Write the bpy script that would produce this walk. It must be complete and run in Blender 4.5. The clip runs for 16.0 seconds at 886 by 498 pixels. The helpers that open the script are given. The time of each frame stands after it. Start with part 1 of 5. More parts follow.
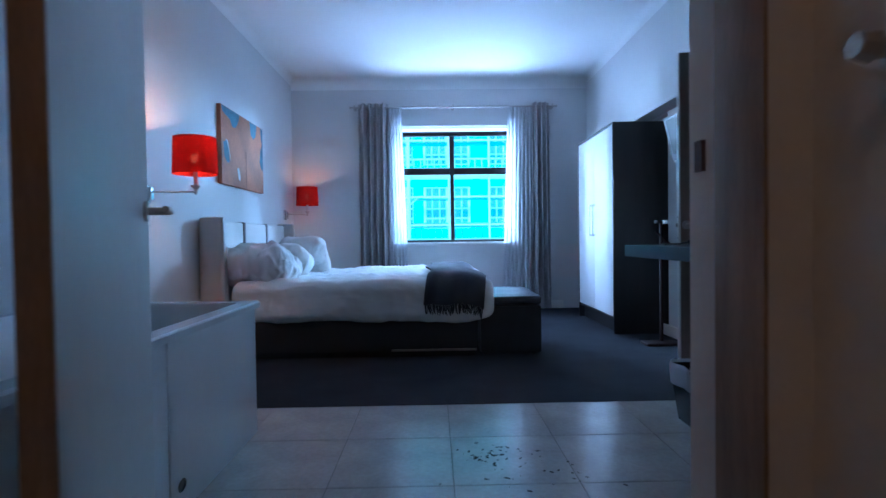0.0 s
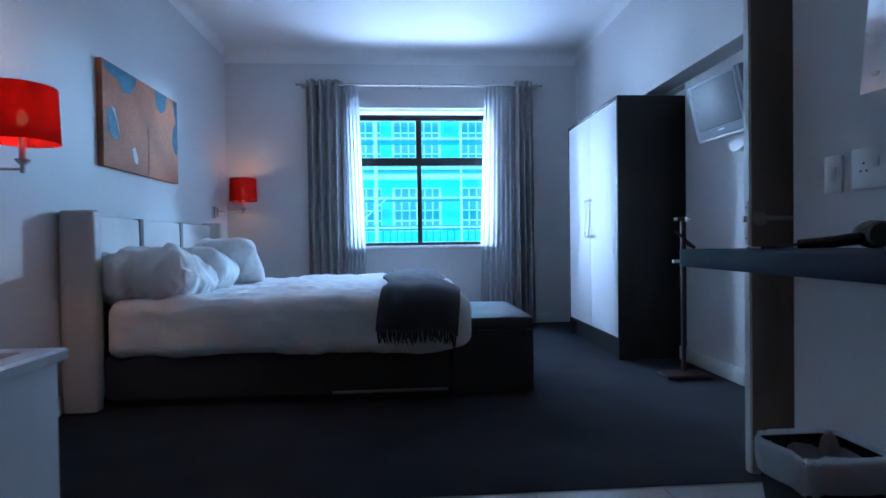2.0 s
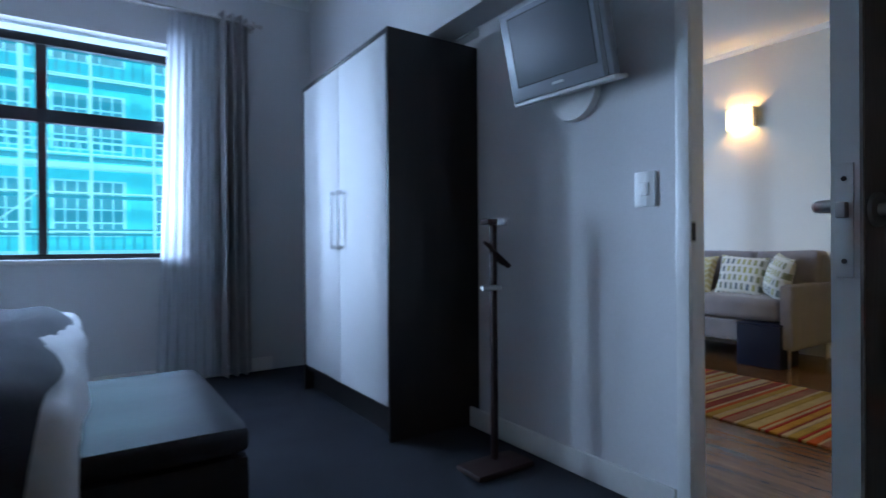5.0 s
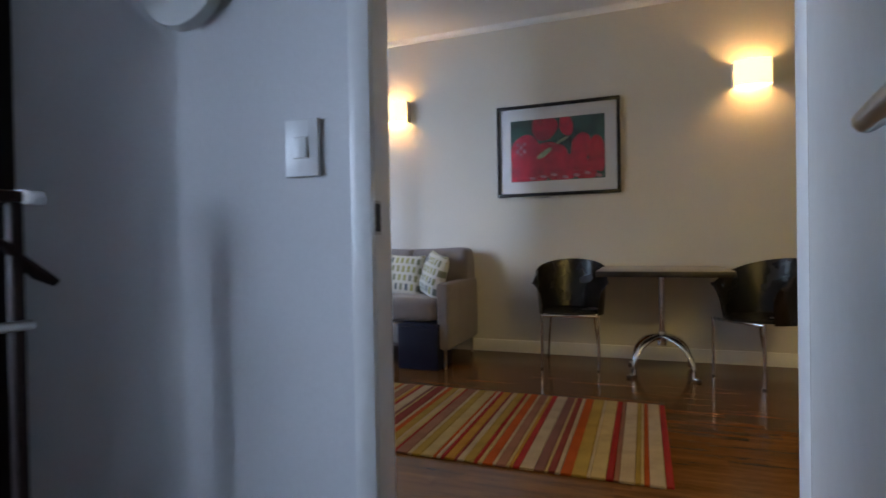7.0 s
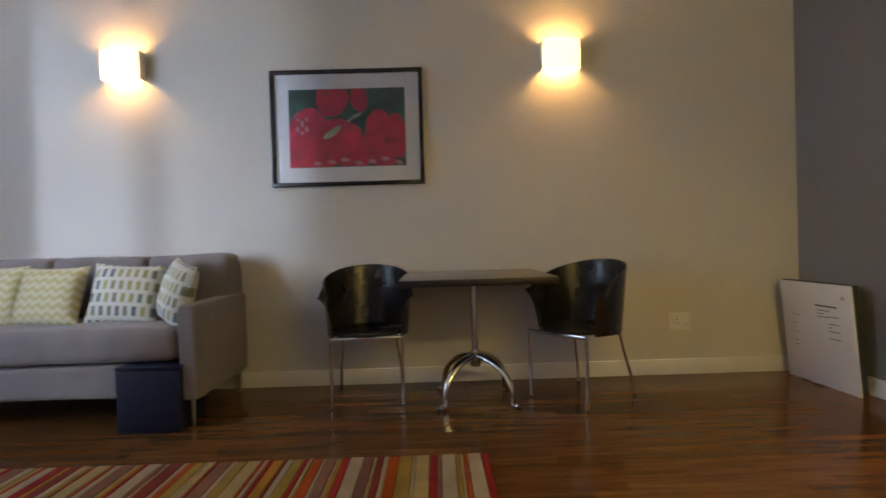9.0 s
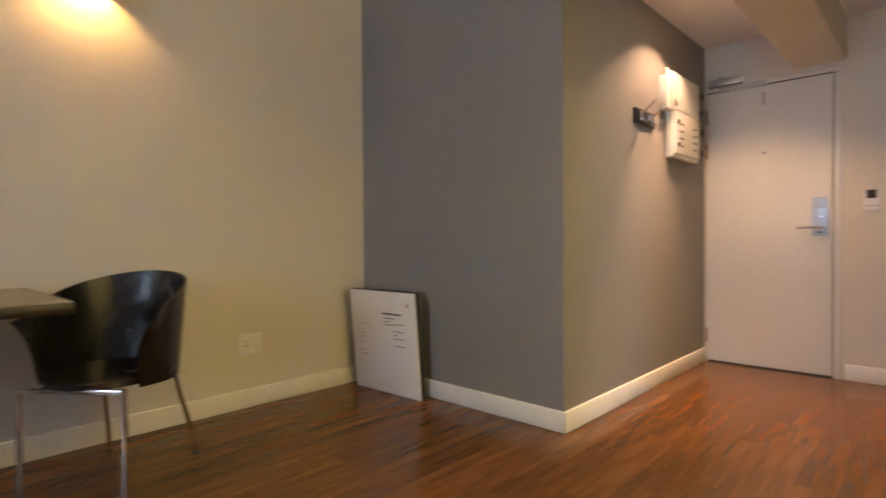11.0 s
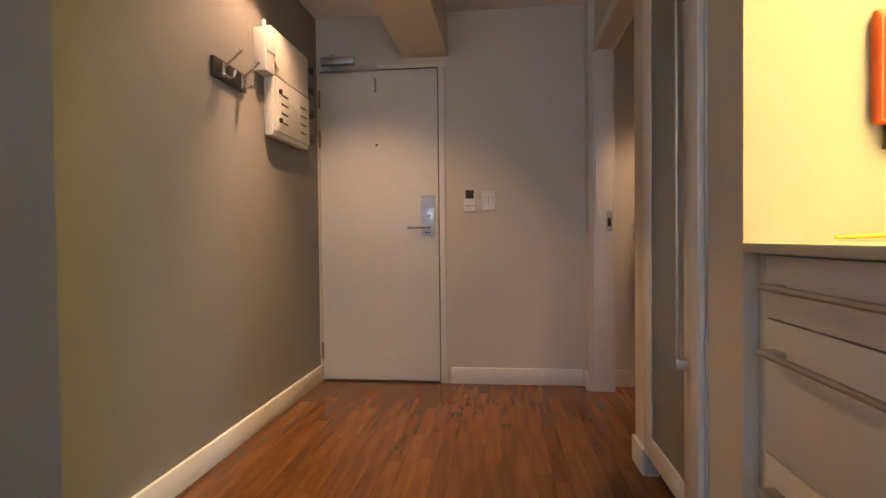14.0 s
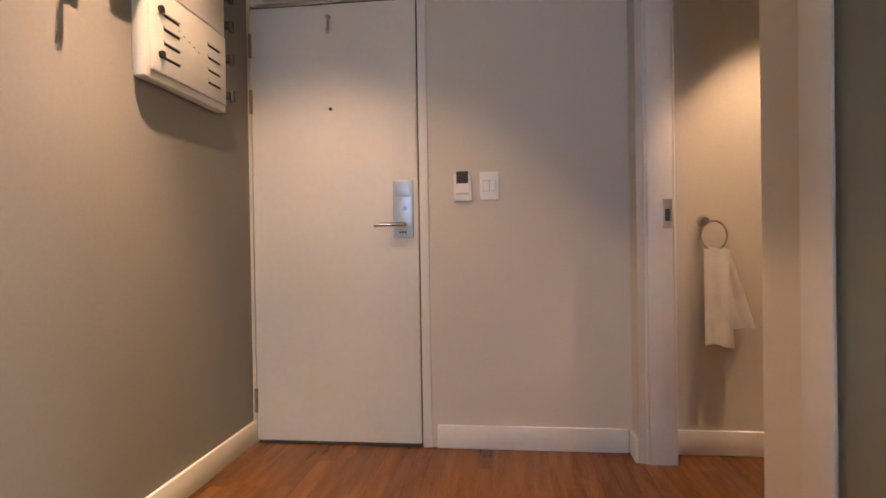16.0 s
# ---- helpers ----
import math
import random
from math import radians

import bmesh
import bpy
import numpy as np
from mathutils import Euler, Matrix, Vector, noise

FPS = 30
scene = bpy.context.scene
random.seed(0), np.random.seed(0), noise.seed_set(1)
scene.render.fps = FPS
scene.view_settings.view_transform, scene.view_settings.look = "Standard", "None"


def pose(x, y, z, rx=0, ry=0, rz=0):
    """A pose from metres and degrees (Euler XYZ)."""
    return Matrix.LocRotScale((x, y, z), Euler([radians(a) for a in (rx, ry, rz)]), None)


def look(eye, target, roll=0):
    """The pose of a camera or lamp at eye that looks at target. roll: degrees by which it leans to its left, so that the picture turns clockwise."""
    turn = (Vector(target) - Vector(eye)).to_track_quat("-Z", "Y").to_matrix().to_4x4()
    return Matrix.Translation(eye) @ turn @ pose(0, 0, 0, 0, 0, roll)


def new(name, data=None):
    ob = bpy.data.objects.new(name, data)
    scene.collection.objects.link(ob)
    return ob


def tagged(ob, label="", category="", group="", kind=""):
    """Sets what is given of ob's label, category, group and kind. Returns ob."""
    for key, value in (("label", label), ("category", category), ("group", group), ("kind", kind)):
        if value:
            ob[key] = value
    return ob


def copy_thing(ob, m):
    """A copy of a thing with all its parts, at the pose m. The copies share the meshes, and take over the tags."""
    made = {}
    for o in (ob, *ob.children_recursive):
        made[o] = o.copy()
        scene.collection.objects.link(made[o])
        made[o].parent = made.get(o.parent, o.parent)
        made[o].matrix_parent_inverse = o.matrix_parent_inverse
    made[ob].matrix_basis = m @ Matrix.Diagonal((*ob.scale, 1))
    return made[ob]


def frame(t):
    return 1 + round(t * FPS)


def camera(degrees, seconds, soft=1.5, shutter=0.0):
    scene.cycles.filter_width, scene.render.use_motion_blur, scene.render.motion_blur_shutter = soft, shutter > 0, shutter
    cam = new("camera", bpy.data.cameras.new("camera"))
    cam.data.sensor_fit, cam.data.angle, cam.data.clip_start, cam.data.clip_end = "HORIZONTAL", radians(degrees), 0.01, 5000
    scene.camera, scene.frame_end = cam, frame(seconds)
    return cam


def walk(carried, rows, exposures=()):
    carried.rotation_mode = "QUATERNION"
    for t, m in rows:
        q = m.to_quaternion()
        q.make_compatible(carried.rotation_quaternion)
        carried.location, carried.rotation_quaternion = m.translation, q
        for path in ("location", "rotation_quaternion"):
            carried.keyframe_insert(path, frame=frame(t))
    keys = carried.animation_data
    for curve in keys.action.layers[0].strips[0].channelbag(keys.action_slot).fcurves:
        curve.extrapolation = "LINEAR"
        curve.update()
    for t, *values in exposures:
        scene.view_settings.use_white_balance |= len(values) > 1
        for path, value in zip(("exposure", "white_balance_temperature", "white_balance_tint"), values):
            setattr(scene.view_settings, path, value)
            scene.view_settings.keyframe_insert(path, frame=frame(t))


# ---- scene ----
cam = camera(79.5, 16.0, shutter=0.4)
PATH = [
    (0, (0.905, 0.751, 0.962), (0.939, 2.751, 0.921), -0.8),
    (0.5, (0.939, 1.025, 0.969), (1.011, 3.024, 0.929), -0.8),
    (1, (0.963, 1.29, 0.958), (1.056, 3.287, 0.922), -0.9),
    (1.5, (0.979, 1.571, 0.953), (1.096, 3.567, 0.922), -0.8),
    (2, (0.996, 1.851, 0.949), (1.136, 3.846, 0.92), -0.8),
    (2.5, (1.031, 2.164, 0.964), (1.185, 4.158, 0.938), -0.8),
    (3, (1.074, 2.477, 0.976), (1.243, 4.469, 0.952), -0.7),
    (5.5, (1.554, 3.734, 0.963), (2.889, 5.222, 0.955), -0.5),
    (6, (1.725, 3.861, 0.958), (3.234, 5.173, 0.947), -0.6),
    (6.5, (1.893, 3.971, 0.962), (3.615, 4.988, 0.948), -0.9),
    (7, (2.116, 4.066, 0.957), (3.988, 4.771, 0.936), -1.0),
    (7.5, (2.372, 4.132, 0.96), (4.307, 4.636, 0.934), -1.1),
    (8, (2.613, 4.192, 0.961), (4.58, 4.554, 0.931), -1.3),
    (10.5, (3.642, 4.038, 0.922), (5.335, 2.975, 0.896), -1.1),
    (11, (3.794, 3.967, 0.941), (5.162, 2.508, 0.908), -0.4),
    (11.5, (3.827, 3.841, 0.971), (4.886, 2.145, 0.926), -0.2),
    (12, (3.825, 3.713, 0.972), (4.523, 1.839, 0.93), -0.8),
    (12.5, (3.88, 3.636, 0.956), (4.287, 1.678, 0.911), -0.5),
    (13, (3.882, 3.471, 0.954), (4.173, 1.493, 0.912), -0.7),
    (13.5, (3.902, 3.273, 0.942), (4.147, 1.289, 0.899), -0.7),
    (14, (3.916, 3.02, 0.937), (4.14, 1.033, 0.898), -0.6),
    (14.5, (3.931, 2.749, 0.939), (4.132, 0.759, 0.898), -0.7),
    (15, (3.92, 2.503, 0.941), (4.128, 0.515, 0.9), -0.7),
    (15.5, (3.928, 2.233, 0.938), (4.15, 0.246, 0.905), -0.7),
    (16, (3.951, 1.991, 0.918), (4.173, 0.004, 0.902), -0.9),
]
EXPOSURE = [(0, 1.0, 5600, 10), (1, 0.72, 5750, 10), (2, 0.66, 6050, 12), (3, 0.62, 6400, 14), (5.5, 0.02, 6700, 13), (6.5, -0.08, 7300, 18), (7.5, 0.20, 7800, 20),
            (8, 0.13, 7900, 20), (10.5, 0.70, 8150, 21), (11.5, 0.96, 8200, 22), (12.5, 0.64, 8500, 22), (13.5, 0.34, 8400, 21), (14, 0.34, 8200, 21), (15, 0.72, 7750, 20), (16, 0.85, 7450, 20)]
walk(cam, [(t, look(eye, target, roll)) for t, eye, target, roll in PATH], EXPOSURE)

# ---- world and large lights ----
world = bpy.data.worlds.new("world")
scene.world = world
world.use_nodes = True
sky = world.node_tree.nodes.new("ShaderNodeTexSky")
sky.sky_type = "NISHITA"
sky.sun_disc = False
sky.sun_elevation = radians(42)
sky.sun_rotation = radians(200)
world.node_tree.links.new(sky.outputs[0], world.node_tree.nodes["Background"].inputs[0])
world.node_tree.nodes["Background"].inputs[1].default_value = 0.10


def lamp(name, kind, m, watts, colour, **more):
    data = bpy.data.lights.new(name, kind)
    data.energy, data.color = watts, colour
    for key, value in more.items():
        if key == "size": data.size = value
        elif key == "size_y": data.shape, data.size_y = "RECTANGLE", value
        elif key == "radius": data.shadow_soft_size = value
        elif key == "cone": data.spot_size = radians(value)
        elif key == "blend": data.spot_blend = value
        elif key == "angle": data.angle = radians(value)
        elif key == "spread": data.spread = radians(value)
    ob = new(name, data)
    ob.matrix_world = m
    return ob


DAY = (0.42, 0.61, 1.0)
WARM = (1.0, 0.665, 0.43)
lamp("sun", "SUN", look((0, -6, 20), (3, 22, 4)), 1.5, (1.0, 0.96, 0.9), angle=10)
# unseen area lamps outside stand in for daylight through the bedroom window
lamp("bedroom_window_sky", "AREA", look((1.2, 9.9, 4.3), (1.2, 7.9, 1.7)), 400, DAY, size=3.4, size_y=2.0)
lamp("bedroom_window_street", "AREA", look((0.75, 9.05, -0.5), (1.2, 7.9, 1.9)), 440, DAY, size=3.4, size_y=1.8)
# narrow strip and side lamp added to brighten wall, wardrobe and bed
lamp("bedroom_window_gap", "AREA", look((-3.1, 14.28, 2.9), (2.75, 5.75, 1.10)), 960, (0.44, 0.66, 1.0), size=0.6, size_y=4.6)
lamp("bedroom_window_side", "AREA", look((3.4, 10.4, 2.5), (1.2, 8.0, 1.68)), 58, (0.34, 0.64, 1.0), size=0.47, size_y=0.47, spread=100)
# added warm fill behind the start, with no fitting of its own
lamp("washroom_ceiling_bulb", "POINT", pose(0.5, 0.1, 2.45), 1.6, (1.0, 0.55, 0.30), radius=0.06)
lamp("living_window_light", "AREA", pose(4.40, 8.10, 1.68, -90, 0, 0), 13.0, (0.50, 0.66, 1.0), size=1.6, size_y=1.5, spread=100)
lamp("hall_spot", "SPOT", pose(4.80, 0.61, 2.36), 150, WARM, radius=0.015, cone=62, blend=1.0)
lamp("hall_spot_spill", "SPOT", pose(4.80, 0.61, 2.36), 35, WARM, radius=0.015, cone=119, blend=0.50)
lamp("kitchen_tube_light", "AREA", pose(2.86, 2.5, 2.27), 34, (0.95, 0.81, 0.29), size=0.06, size_y=1.4, spread=165)
lamp("washroom_downlight", "SPOT", pose(2.84, 0.0, 2.36), 60, WARM, radius=0.012, cone=68, blend=0.45)
for y in (3.30, 6.21):
    lamp("sconce_bulb", "POINT", pose(6.61, y, 2.18), 8.8, (1.0, 0.64, 0.27), radius=0.025)
for x, y, w in ((-0.655, 4.29, 3.6), (-0.716, 7.647, 1.0)):
    lamp("bed_bulb", "POINT", pose(x, y, 1.575), w, (1.0, 0.55, 0.28), radius=0.02)


# ---- materials ----
def mat(name, col, rough=0.6, metal=0.0, var=0.10, scale=6.0, fine=180.0, bump=0.08, stretch=(1, 1, 1), spec=0.5, jitter=0.0, island=0.0, sheen=0.0, dark=None, coat=0.0, crease=0.0):
    m = bpy.data.materials.new(name)
    m.use_nodes = True
    n, l = m.node_tree.nodes, m.node_tree.links
    b = n["Principled BSDF"]
    tc = n.new("ShaderNodeTexCoord")
    mp = n.new("ShaderNodeMapping")
    mp.inputs["Scale"].default_value = stretch
    l.new(tc.outputs["Object"], mp.inputs[0])
    big, small = n.new("ShaderNodeTexNoise"), n.new("ShaderNodeTexNoise")
    big.inputs["Scale"].default_value, big.inputs["Detail"].default_value = scale, 4
    small.inputs["Scale"].default_value, small.inputs["Detail"].default_value = fine, 2
    for t in (big, small):
        l.new(mp.outputs[0], t.inputs["Vector"])
    mix = n.new("ShaderNodeMix")
    mix.data_type = "RGBA"
    lo = dark if dark else [c * (1 - 2.2 * var) for c in col]
    hi = [min(1, c * (1 + 1.2 * var)) for c in col]
    mix.inputs[6].default_value, mix.inputs[7].default_value = (*lo, 1), (*hi, 1)
    ad = n.new("ShaderNodeMath")
    ad.operation = "MULTIPLY_ADD"
    ad.inputs[1].default_value = 0.35
    l.new(small.outputs[0], ad.inputs[0])
    sc = n.new("ShaderNodeMath")
    sc.operation = "MULTIPLY"
    sc.inputs[1].default_value = 0.65
    l.new(big.outputs[0], sc.inputs[0])
    l.new(sc.outputs[0], ad.inputs[2])
    fac = n.new("ShaderNodeMapRange")
    fac.inputs[1].default_value, fac.inputs[2].default_value = 0.3, 0.7
    l.new(ad.outputs[0], fac.inputs[0])
    l.new(fac.outputs[0], mix.inputs[0])
    out = mix.outputs[2]
    if jitter or island:
        src = n.new("ShaderNodeObjectInfo").outputs["Random"] if jitter else n.new("ShaderNodeNewGeometry").outputs["Random Per Island"]
        hsv = n.new("ShaderNodeHueSaturation")
        rng = n.new("ShaderNodeMapRange")
        k = jitter or island
        rng.inputs[3].default_value, rng.inputs[4].default_value = 1 - k, 1 + k
        l.new(src, rng.inputs[0])
        l.new(rng.outputs[0], hsv.inputs["Value"])
        l.new(out, hsv.inputs["Color"])
        out = hsv.outputs[0]
    l.new(out, b.inputs["Base Color"])
    rr = n.new("ShaderNodeMapRange")
    rr.inputs[3].default_value, rr.inputs[4].default_value = max(0.02, rough - 0.06), min(1, rough + 0.08)
    l.new(big.outputs[0], rr.inputs[0])
    l.new(rr.outputs[0], b.inputs["Roughness"])
    b.inputs["Metallic"].default_value = metal
    b.inputs["Specular IOR Level"].default_value = spec
    b.inputs["Coat Weight"].default_value = coat
    if sheen:
        b.inputs["Sheen Weight"].default_value = sheen
    if bump:
        bp = n.new("ShaderNodeBump")
        bp.inputs["Strength"].default_value, bp.inputs["Distance"].default_value = bump, 0.01
        l.new(small.outputs[0], bp.inputs["Height"])
        l.new(bp.outputs[0], b.inputs["Normal"])
        if crease:
            cz, cb = n.new("ShaderNodeTexNoise"), n.new("ShaderNodeBump")
            cz.noise_type = "RIDGED_MULTIFRACTAL"
            cz.inputs["Scale"].default_value, cz.inputs["Detail"].default_value = 5.5, 3
            cz.inputs["Distortion"].default_value = 0.8
            l.new(mp.outputs[0], cz.inputs["Vector"])
            cb.inputs["Strength"].default_value, cb.inputs["Distance"].default_value = crease, 0.02
            l.new(cz.outputs[0], cb.inputs["Height"])
            l.new(cb.outputs[0], bp.inputs["Normal"])
    return m


def glow(name, col, strength, thin=0.0):
    m = bpy.data.materials.new(name)
    m.use_nodes = True
    b = m.node_tree.nodes["Principled BSDF"]
    b.inputs["Base Color"].default_value = (*col, 1)
    b.inputs["Emission Color"].default_value = (*col, 1)
    b.inputs["Emission Strength"].default_value = strength
    return m


def cloth_thin(name, col, let=0.4, clear=0.0):
    """Cloth that lets light through; clear: the share that passes unscattered."""
    m = bpy.data.materials.new(name)
    m.use_nodes = True
    n, l = m.node_tree.nodes, m.node_tree.links
    n.remove(n["Principled BSDF"])
    d, t, mx = n.new("ShaderNodeBsdfDiffuse"), n.new("ShaderNodeBsdfTranslucent"), n.new("ShaderNodeMixShader")
    tc, nz, cm = n.new("ShaderNodeTexCoord"), n.new("ShaderNodeTexNoise"), n.new("ShaderNodeMix")
    nz.inputs["Scale"].default_value, nz.inputs["Detail"].default_value = 60, 3
    l.new(tc.outputs["Object"], nz.inputs["Vector"])
    cm.data_type = "RGBA"
    cm.inputs[6].default_value, cm.inputs[7].default_value = (*[c * 0.88 for c in col], 1), (*col, 1)
    l.new(nz.outputs[0], cm.inputs[0])
    for s in (d, t):
        l.new(cm.outputs[2], s.inputs["Color"])
    mx.inputs[0].default_value = let
    l.new(d.outputs[0], mx.inputs[1])
    l.new(t.outputs[0], mx.inputs[2])
    last = mx
    if clear:
        tr, m2 = n.new("ShaderNodeBsdfTransparent"), n.new("ShaderNodeMixShader")
        m2.inputs[0].default_value = clear
        l.new(mx.outputs[0], m2.inputs[1])
        l.new(tr.outputs[0], m2.inputs[2])
        last = m2
    l.new(last.outputs[0], n["Material Output"].inputs[0])
    return m


def glass(name, col=(1, 1, 1), rough=0.0):
    m = bpy.data.materials.new(name)
    m.use_nodes = True
    n, l = m.node_tree.nodes, m.node_tree.links
    b = n["Principled BSDF"]
    b.inputs["Base Color"].default_value = (*col, 1)
    b.inputs["Roughness"].default_value = rough
    b.inputs["Transmission Weight"].default_value = 1.0
    b.inputs["IOR"].default_value = 1.45
    return m


PAINT = mat("white_wall_paint", (0.66, 0.655, 0.65), 0.75, var=0.03, scale=1.2, fine=90, bump=0.05)
CEIL = mat("ceiling_paint", (0.80, 0.80, 0.79), 0.8, var=0.02, scale=1.5, fine=60, bump=0.05)
CREAM = mat("cream_wall_paint", (0.62, 0.585, 0.52), 0.7, var=0.03, scale=1.1, fine=90, bump=0.05)
GREY = mat("grey_wall_paint", (0.225, 0.218, 0.218), 0.6, var=0.04, scale=1.3, fine=90, bump=0.05)
TRIM = mat("white_gloss_trim", (0.74, 0.73, 0.70), 0.35, var=0.03, scale=4, fine=40, bump=0.02)
DOORP = mat("off_white_door_paint", (0.70, 0.69, 0.66), 0.42, var=0.03, scale=2.5, fine=30, bump=0.03)
EDGEW = mat("brown_timber_edge", (0.30, 0.20, 0.13), 0.55, var=0.2, scale=5, fine=60, stretch=(8, 8, 0.8))
CARPET = mat("charcoal_blue_carpet", (0.027, 0.030, 0.038), 0.95, var=0.22, scale=3, fine=420, bump=0.6, sheen=0.03, spec=0.15)
TILE = mat("beige_stone_tile", (0.46, 0.43, 0.40), 0.22, var=0.10, scale=5, fine=45, bump=0.03, jitter=0.05)
GROUT = mat("tile_grout", (0.22, 0.21, 0.20), 0.9, var=0.1, fine=200)
WOODP = mat("red_brown_parquet", (0.145, 0.059, 0.020), 0.13, var=0.24, scale=3, fine=26, bump=0.02, stretch=(9, 0.8, 9), spec=0.24, jitter=0.20)
WOODR = mat("red_brown_parquet_rest", (0.145, 0.059, 0.020), 0.13, var=0.24, scale=3, fine=26, bump=0.02, stretch=(9, 0.8, 9), spec=0.24, island=0.20)
WOODU = mat("parquet_joint", (0.09, 0.038, 0.016), 0.7, var=0.1)
MAHOGANY = mat("dark_mahogany", (0.030, 0.012, 0.010), 0.62, var=0.12, scale=8, fine=150, bump=0.06, stretch=(6, 6, 1), spec=0.25)
WENGE = mat("wenge_laminate", (0.016, 0.012, 0.011), 0.42, var=0.3, scale=2, fine=30, stretch=(6, 6, 0.5), bump=0.03)
WHITELAM = mat("white_gloss_laminate", (0.78, 0.79, 0.80), 0.22, var=0.02, scale=2, bump=0.01)
MELAM = mat("white_melamine", (0.82, 0.83, 0.84), 0.6, var=0.02, scale=2, bump=0.01, spec=0.3)
CHROME = mat("chrome", (0.72, 0.72, 0.73), 0.16, 1.0, var=0.04, scale=12, bump=0.01)
STEEL = mat("brushed_steel", (0.50, 0.48, 0.45), 0.34, 1.0, var=0.06, scale=9, fine=120, bump=0.03, stretch=(20, 1, 1))
PLASTIC = mat("white_plastic", (0.74, 0.74, 0.72), 0.35, var=0.03, scale=10, bump=0.01)
DUVETM = mat("white_cotton", (0.76, 0.755, 0.75), 0.85, var=0.04, scale=5, fine=350, bump=0.12, sheen=0.2)
NAVY = mat("navy_wool", (0.022, 0.025, 0.036), 0.95, var=0.2, scale=6, fine=260, bump=0.35, sheen=0.25)
BLACKFAB = mat("black_upholstery", (0.020, 0.019, 0.022), 0.75, var=0.2, scale=4, fine=300, bump=0.15)
BENCHM = mat("black_leatherette", (0.022, 0.022, 0.026), 0.42, var=0.2, scale=6, fine=160, bump=0.1)
CREAMLE = mat("cream_leatherette", (0.60, 0.56, 0.53), 0.5, var=0.06, scale=4, fine=150, bump=0.1)
COTTON = mat("creased_white_cotton", (0.76, 0.755, 0.75), 0.85, var=0.03, scale=5, fine=350, bump=0.10, sheen=0.2, crease=0.5)
REDSH = cloth_thin("red_shade_cloth", (0.50, 0.016, 0.012), 0.34, 0.05)
CURT = cloth_thin("grey_curtain_cloth", (0.60, 0.58, 0.58), 0.42)
SHEER = cloth_thin("white_sheer_cloth", (0.88, 0.90, 0.92), 0.75, 0.25)
GLASS = glass("window_glass")
FROST = glass("frosted_glass", (0.70, 0.76, 0.74), 0.35)
ALU = mat("black_window_metal", (0.02, 0.02, 0.022), 0.4, var=0.1)
BULB = glow("bulb_glow", (1.0, 0.72, 0.40), 14)
SOFAM = mat("mauve_grey_sofa_cloth", (0.21, 0.18, 0.175), 0.92, var=0.10, scale=6, fine=320, bump=0.3, sheen=0.2)
BLACKPL = mat("black_gloss_shell", (0.012, 0.011, 0.012), 0.25, var=0.1, scale=6, bump=0.01)
TVGREY = mat("silver_plastic", (0.24, 0.25, 0.27), 0.35, 0.2, var=0.03, bump=0.01)
SCREEN = mat("tv_screen", (0.09, 0.10, 0.11), 0.5, var=0.03, bump=0.0)
MIRROR = mat("mirror_silver", (0.86, 0.88, 0.88), 0.02, 1.0, var=0.0, bump=0.0)
INK = mat("dark_ink", (0.03, 0.03, 0.03), 0.6, var=0.0, bump=0.0)
DARKNAVY = mat("navy_laminate", (0.012, 0.015, 0.036), 0.55, var=0.15, scale=3, bump=0.02, spec=0.25)
ORANGE = mat("orange_vinyl", (0.62, 0.085, 0.015), 0.4, var=0.06, scale=14, fine=60, bump=0.05)
BLACKW = mat("black_webbing", (0.02, 0.02, 0.02), 0.8, bump=0.2)
PALELOCK = mat("blue_grey_steel", (0.48, 0.58, 0.72), 0.32, 0.35, var=0.05, bump=0.02)
COUNTER = mat("pale_stone_counter", (0.66, 0.64, 0.57), 0.32, var=0.012, scale=3, fine=200, bump=0.01)
FLAT = mat("white_board", (0.72, 0.71, 0.71), 0.5, var=0.02, bump=0.01)


# ---- mesh helpers ----
def mb():
    return bmesh.new()


def box(bm, x0, x1, y0, y1, z0, z1, bevel=0.0, seg=2):
    r = bmesh.ops.create_cube(bm, size=1.0)
    vs = r["verts"]
    bmesh.ops.scale(bm, vec=(x1 - x0, y1 - y0, z1 - z0), verts=vs)
    bmesh.ops.translate(bm, vec=((x0 + x1) / 2, (y0 + y1) / 2, (z0 + z1) / 2), verts=vs)
    if bevel:
        es = list({e for v in vs for e in v.link_edges})
        bmesh.ops.bevel(bm, geom=es, offset=bevel, segments=seg, affect="EDGES", profile=0.5)
    return bm


def tube(bm, pts, r, seg=12, cap=True, flat=1.0):
    """A round bar along a line of points; r: one radius or one for each point."""
    pts = [Vector(p) for p in pts]
    rings = []
    up = Vector((0, 0, 1))
    prev = None
    for i, p in enumerate(pts):
        d = (pts[min(i + 1, len(pts) - 1)] - pts[max(i - 1, 0)]).normalized()
        a = (prev - d * prev.dot(d)) if prev is not None else (d.cross(up) if abs(d.z) < 0.95 else d.cross(Vector((1, 0, 0))))
        a.normalize()
        prev = a
        b = d.cross(a)
        rad = r[i] if isinstance(r, (list, tuple)) else r
        rings.append([bm.verts.new(p + (a * math.cos(k * math.tau / seg) + b * flat * math.sin(k * math.tau / seg)) * rad) for k in range(seg)])
    for q, s in zip(rings, rings[1:]):
        for k in range(seg):
            bm.faces.new((q[k], q[(k + 1) % seg], s[(k + 1) % seg], s[k]))
    if cap:
        bm.faces.new(list(reversed(rings[0])))
        bm.faces.new(rings[-1])
    return bm


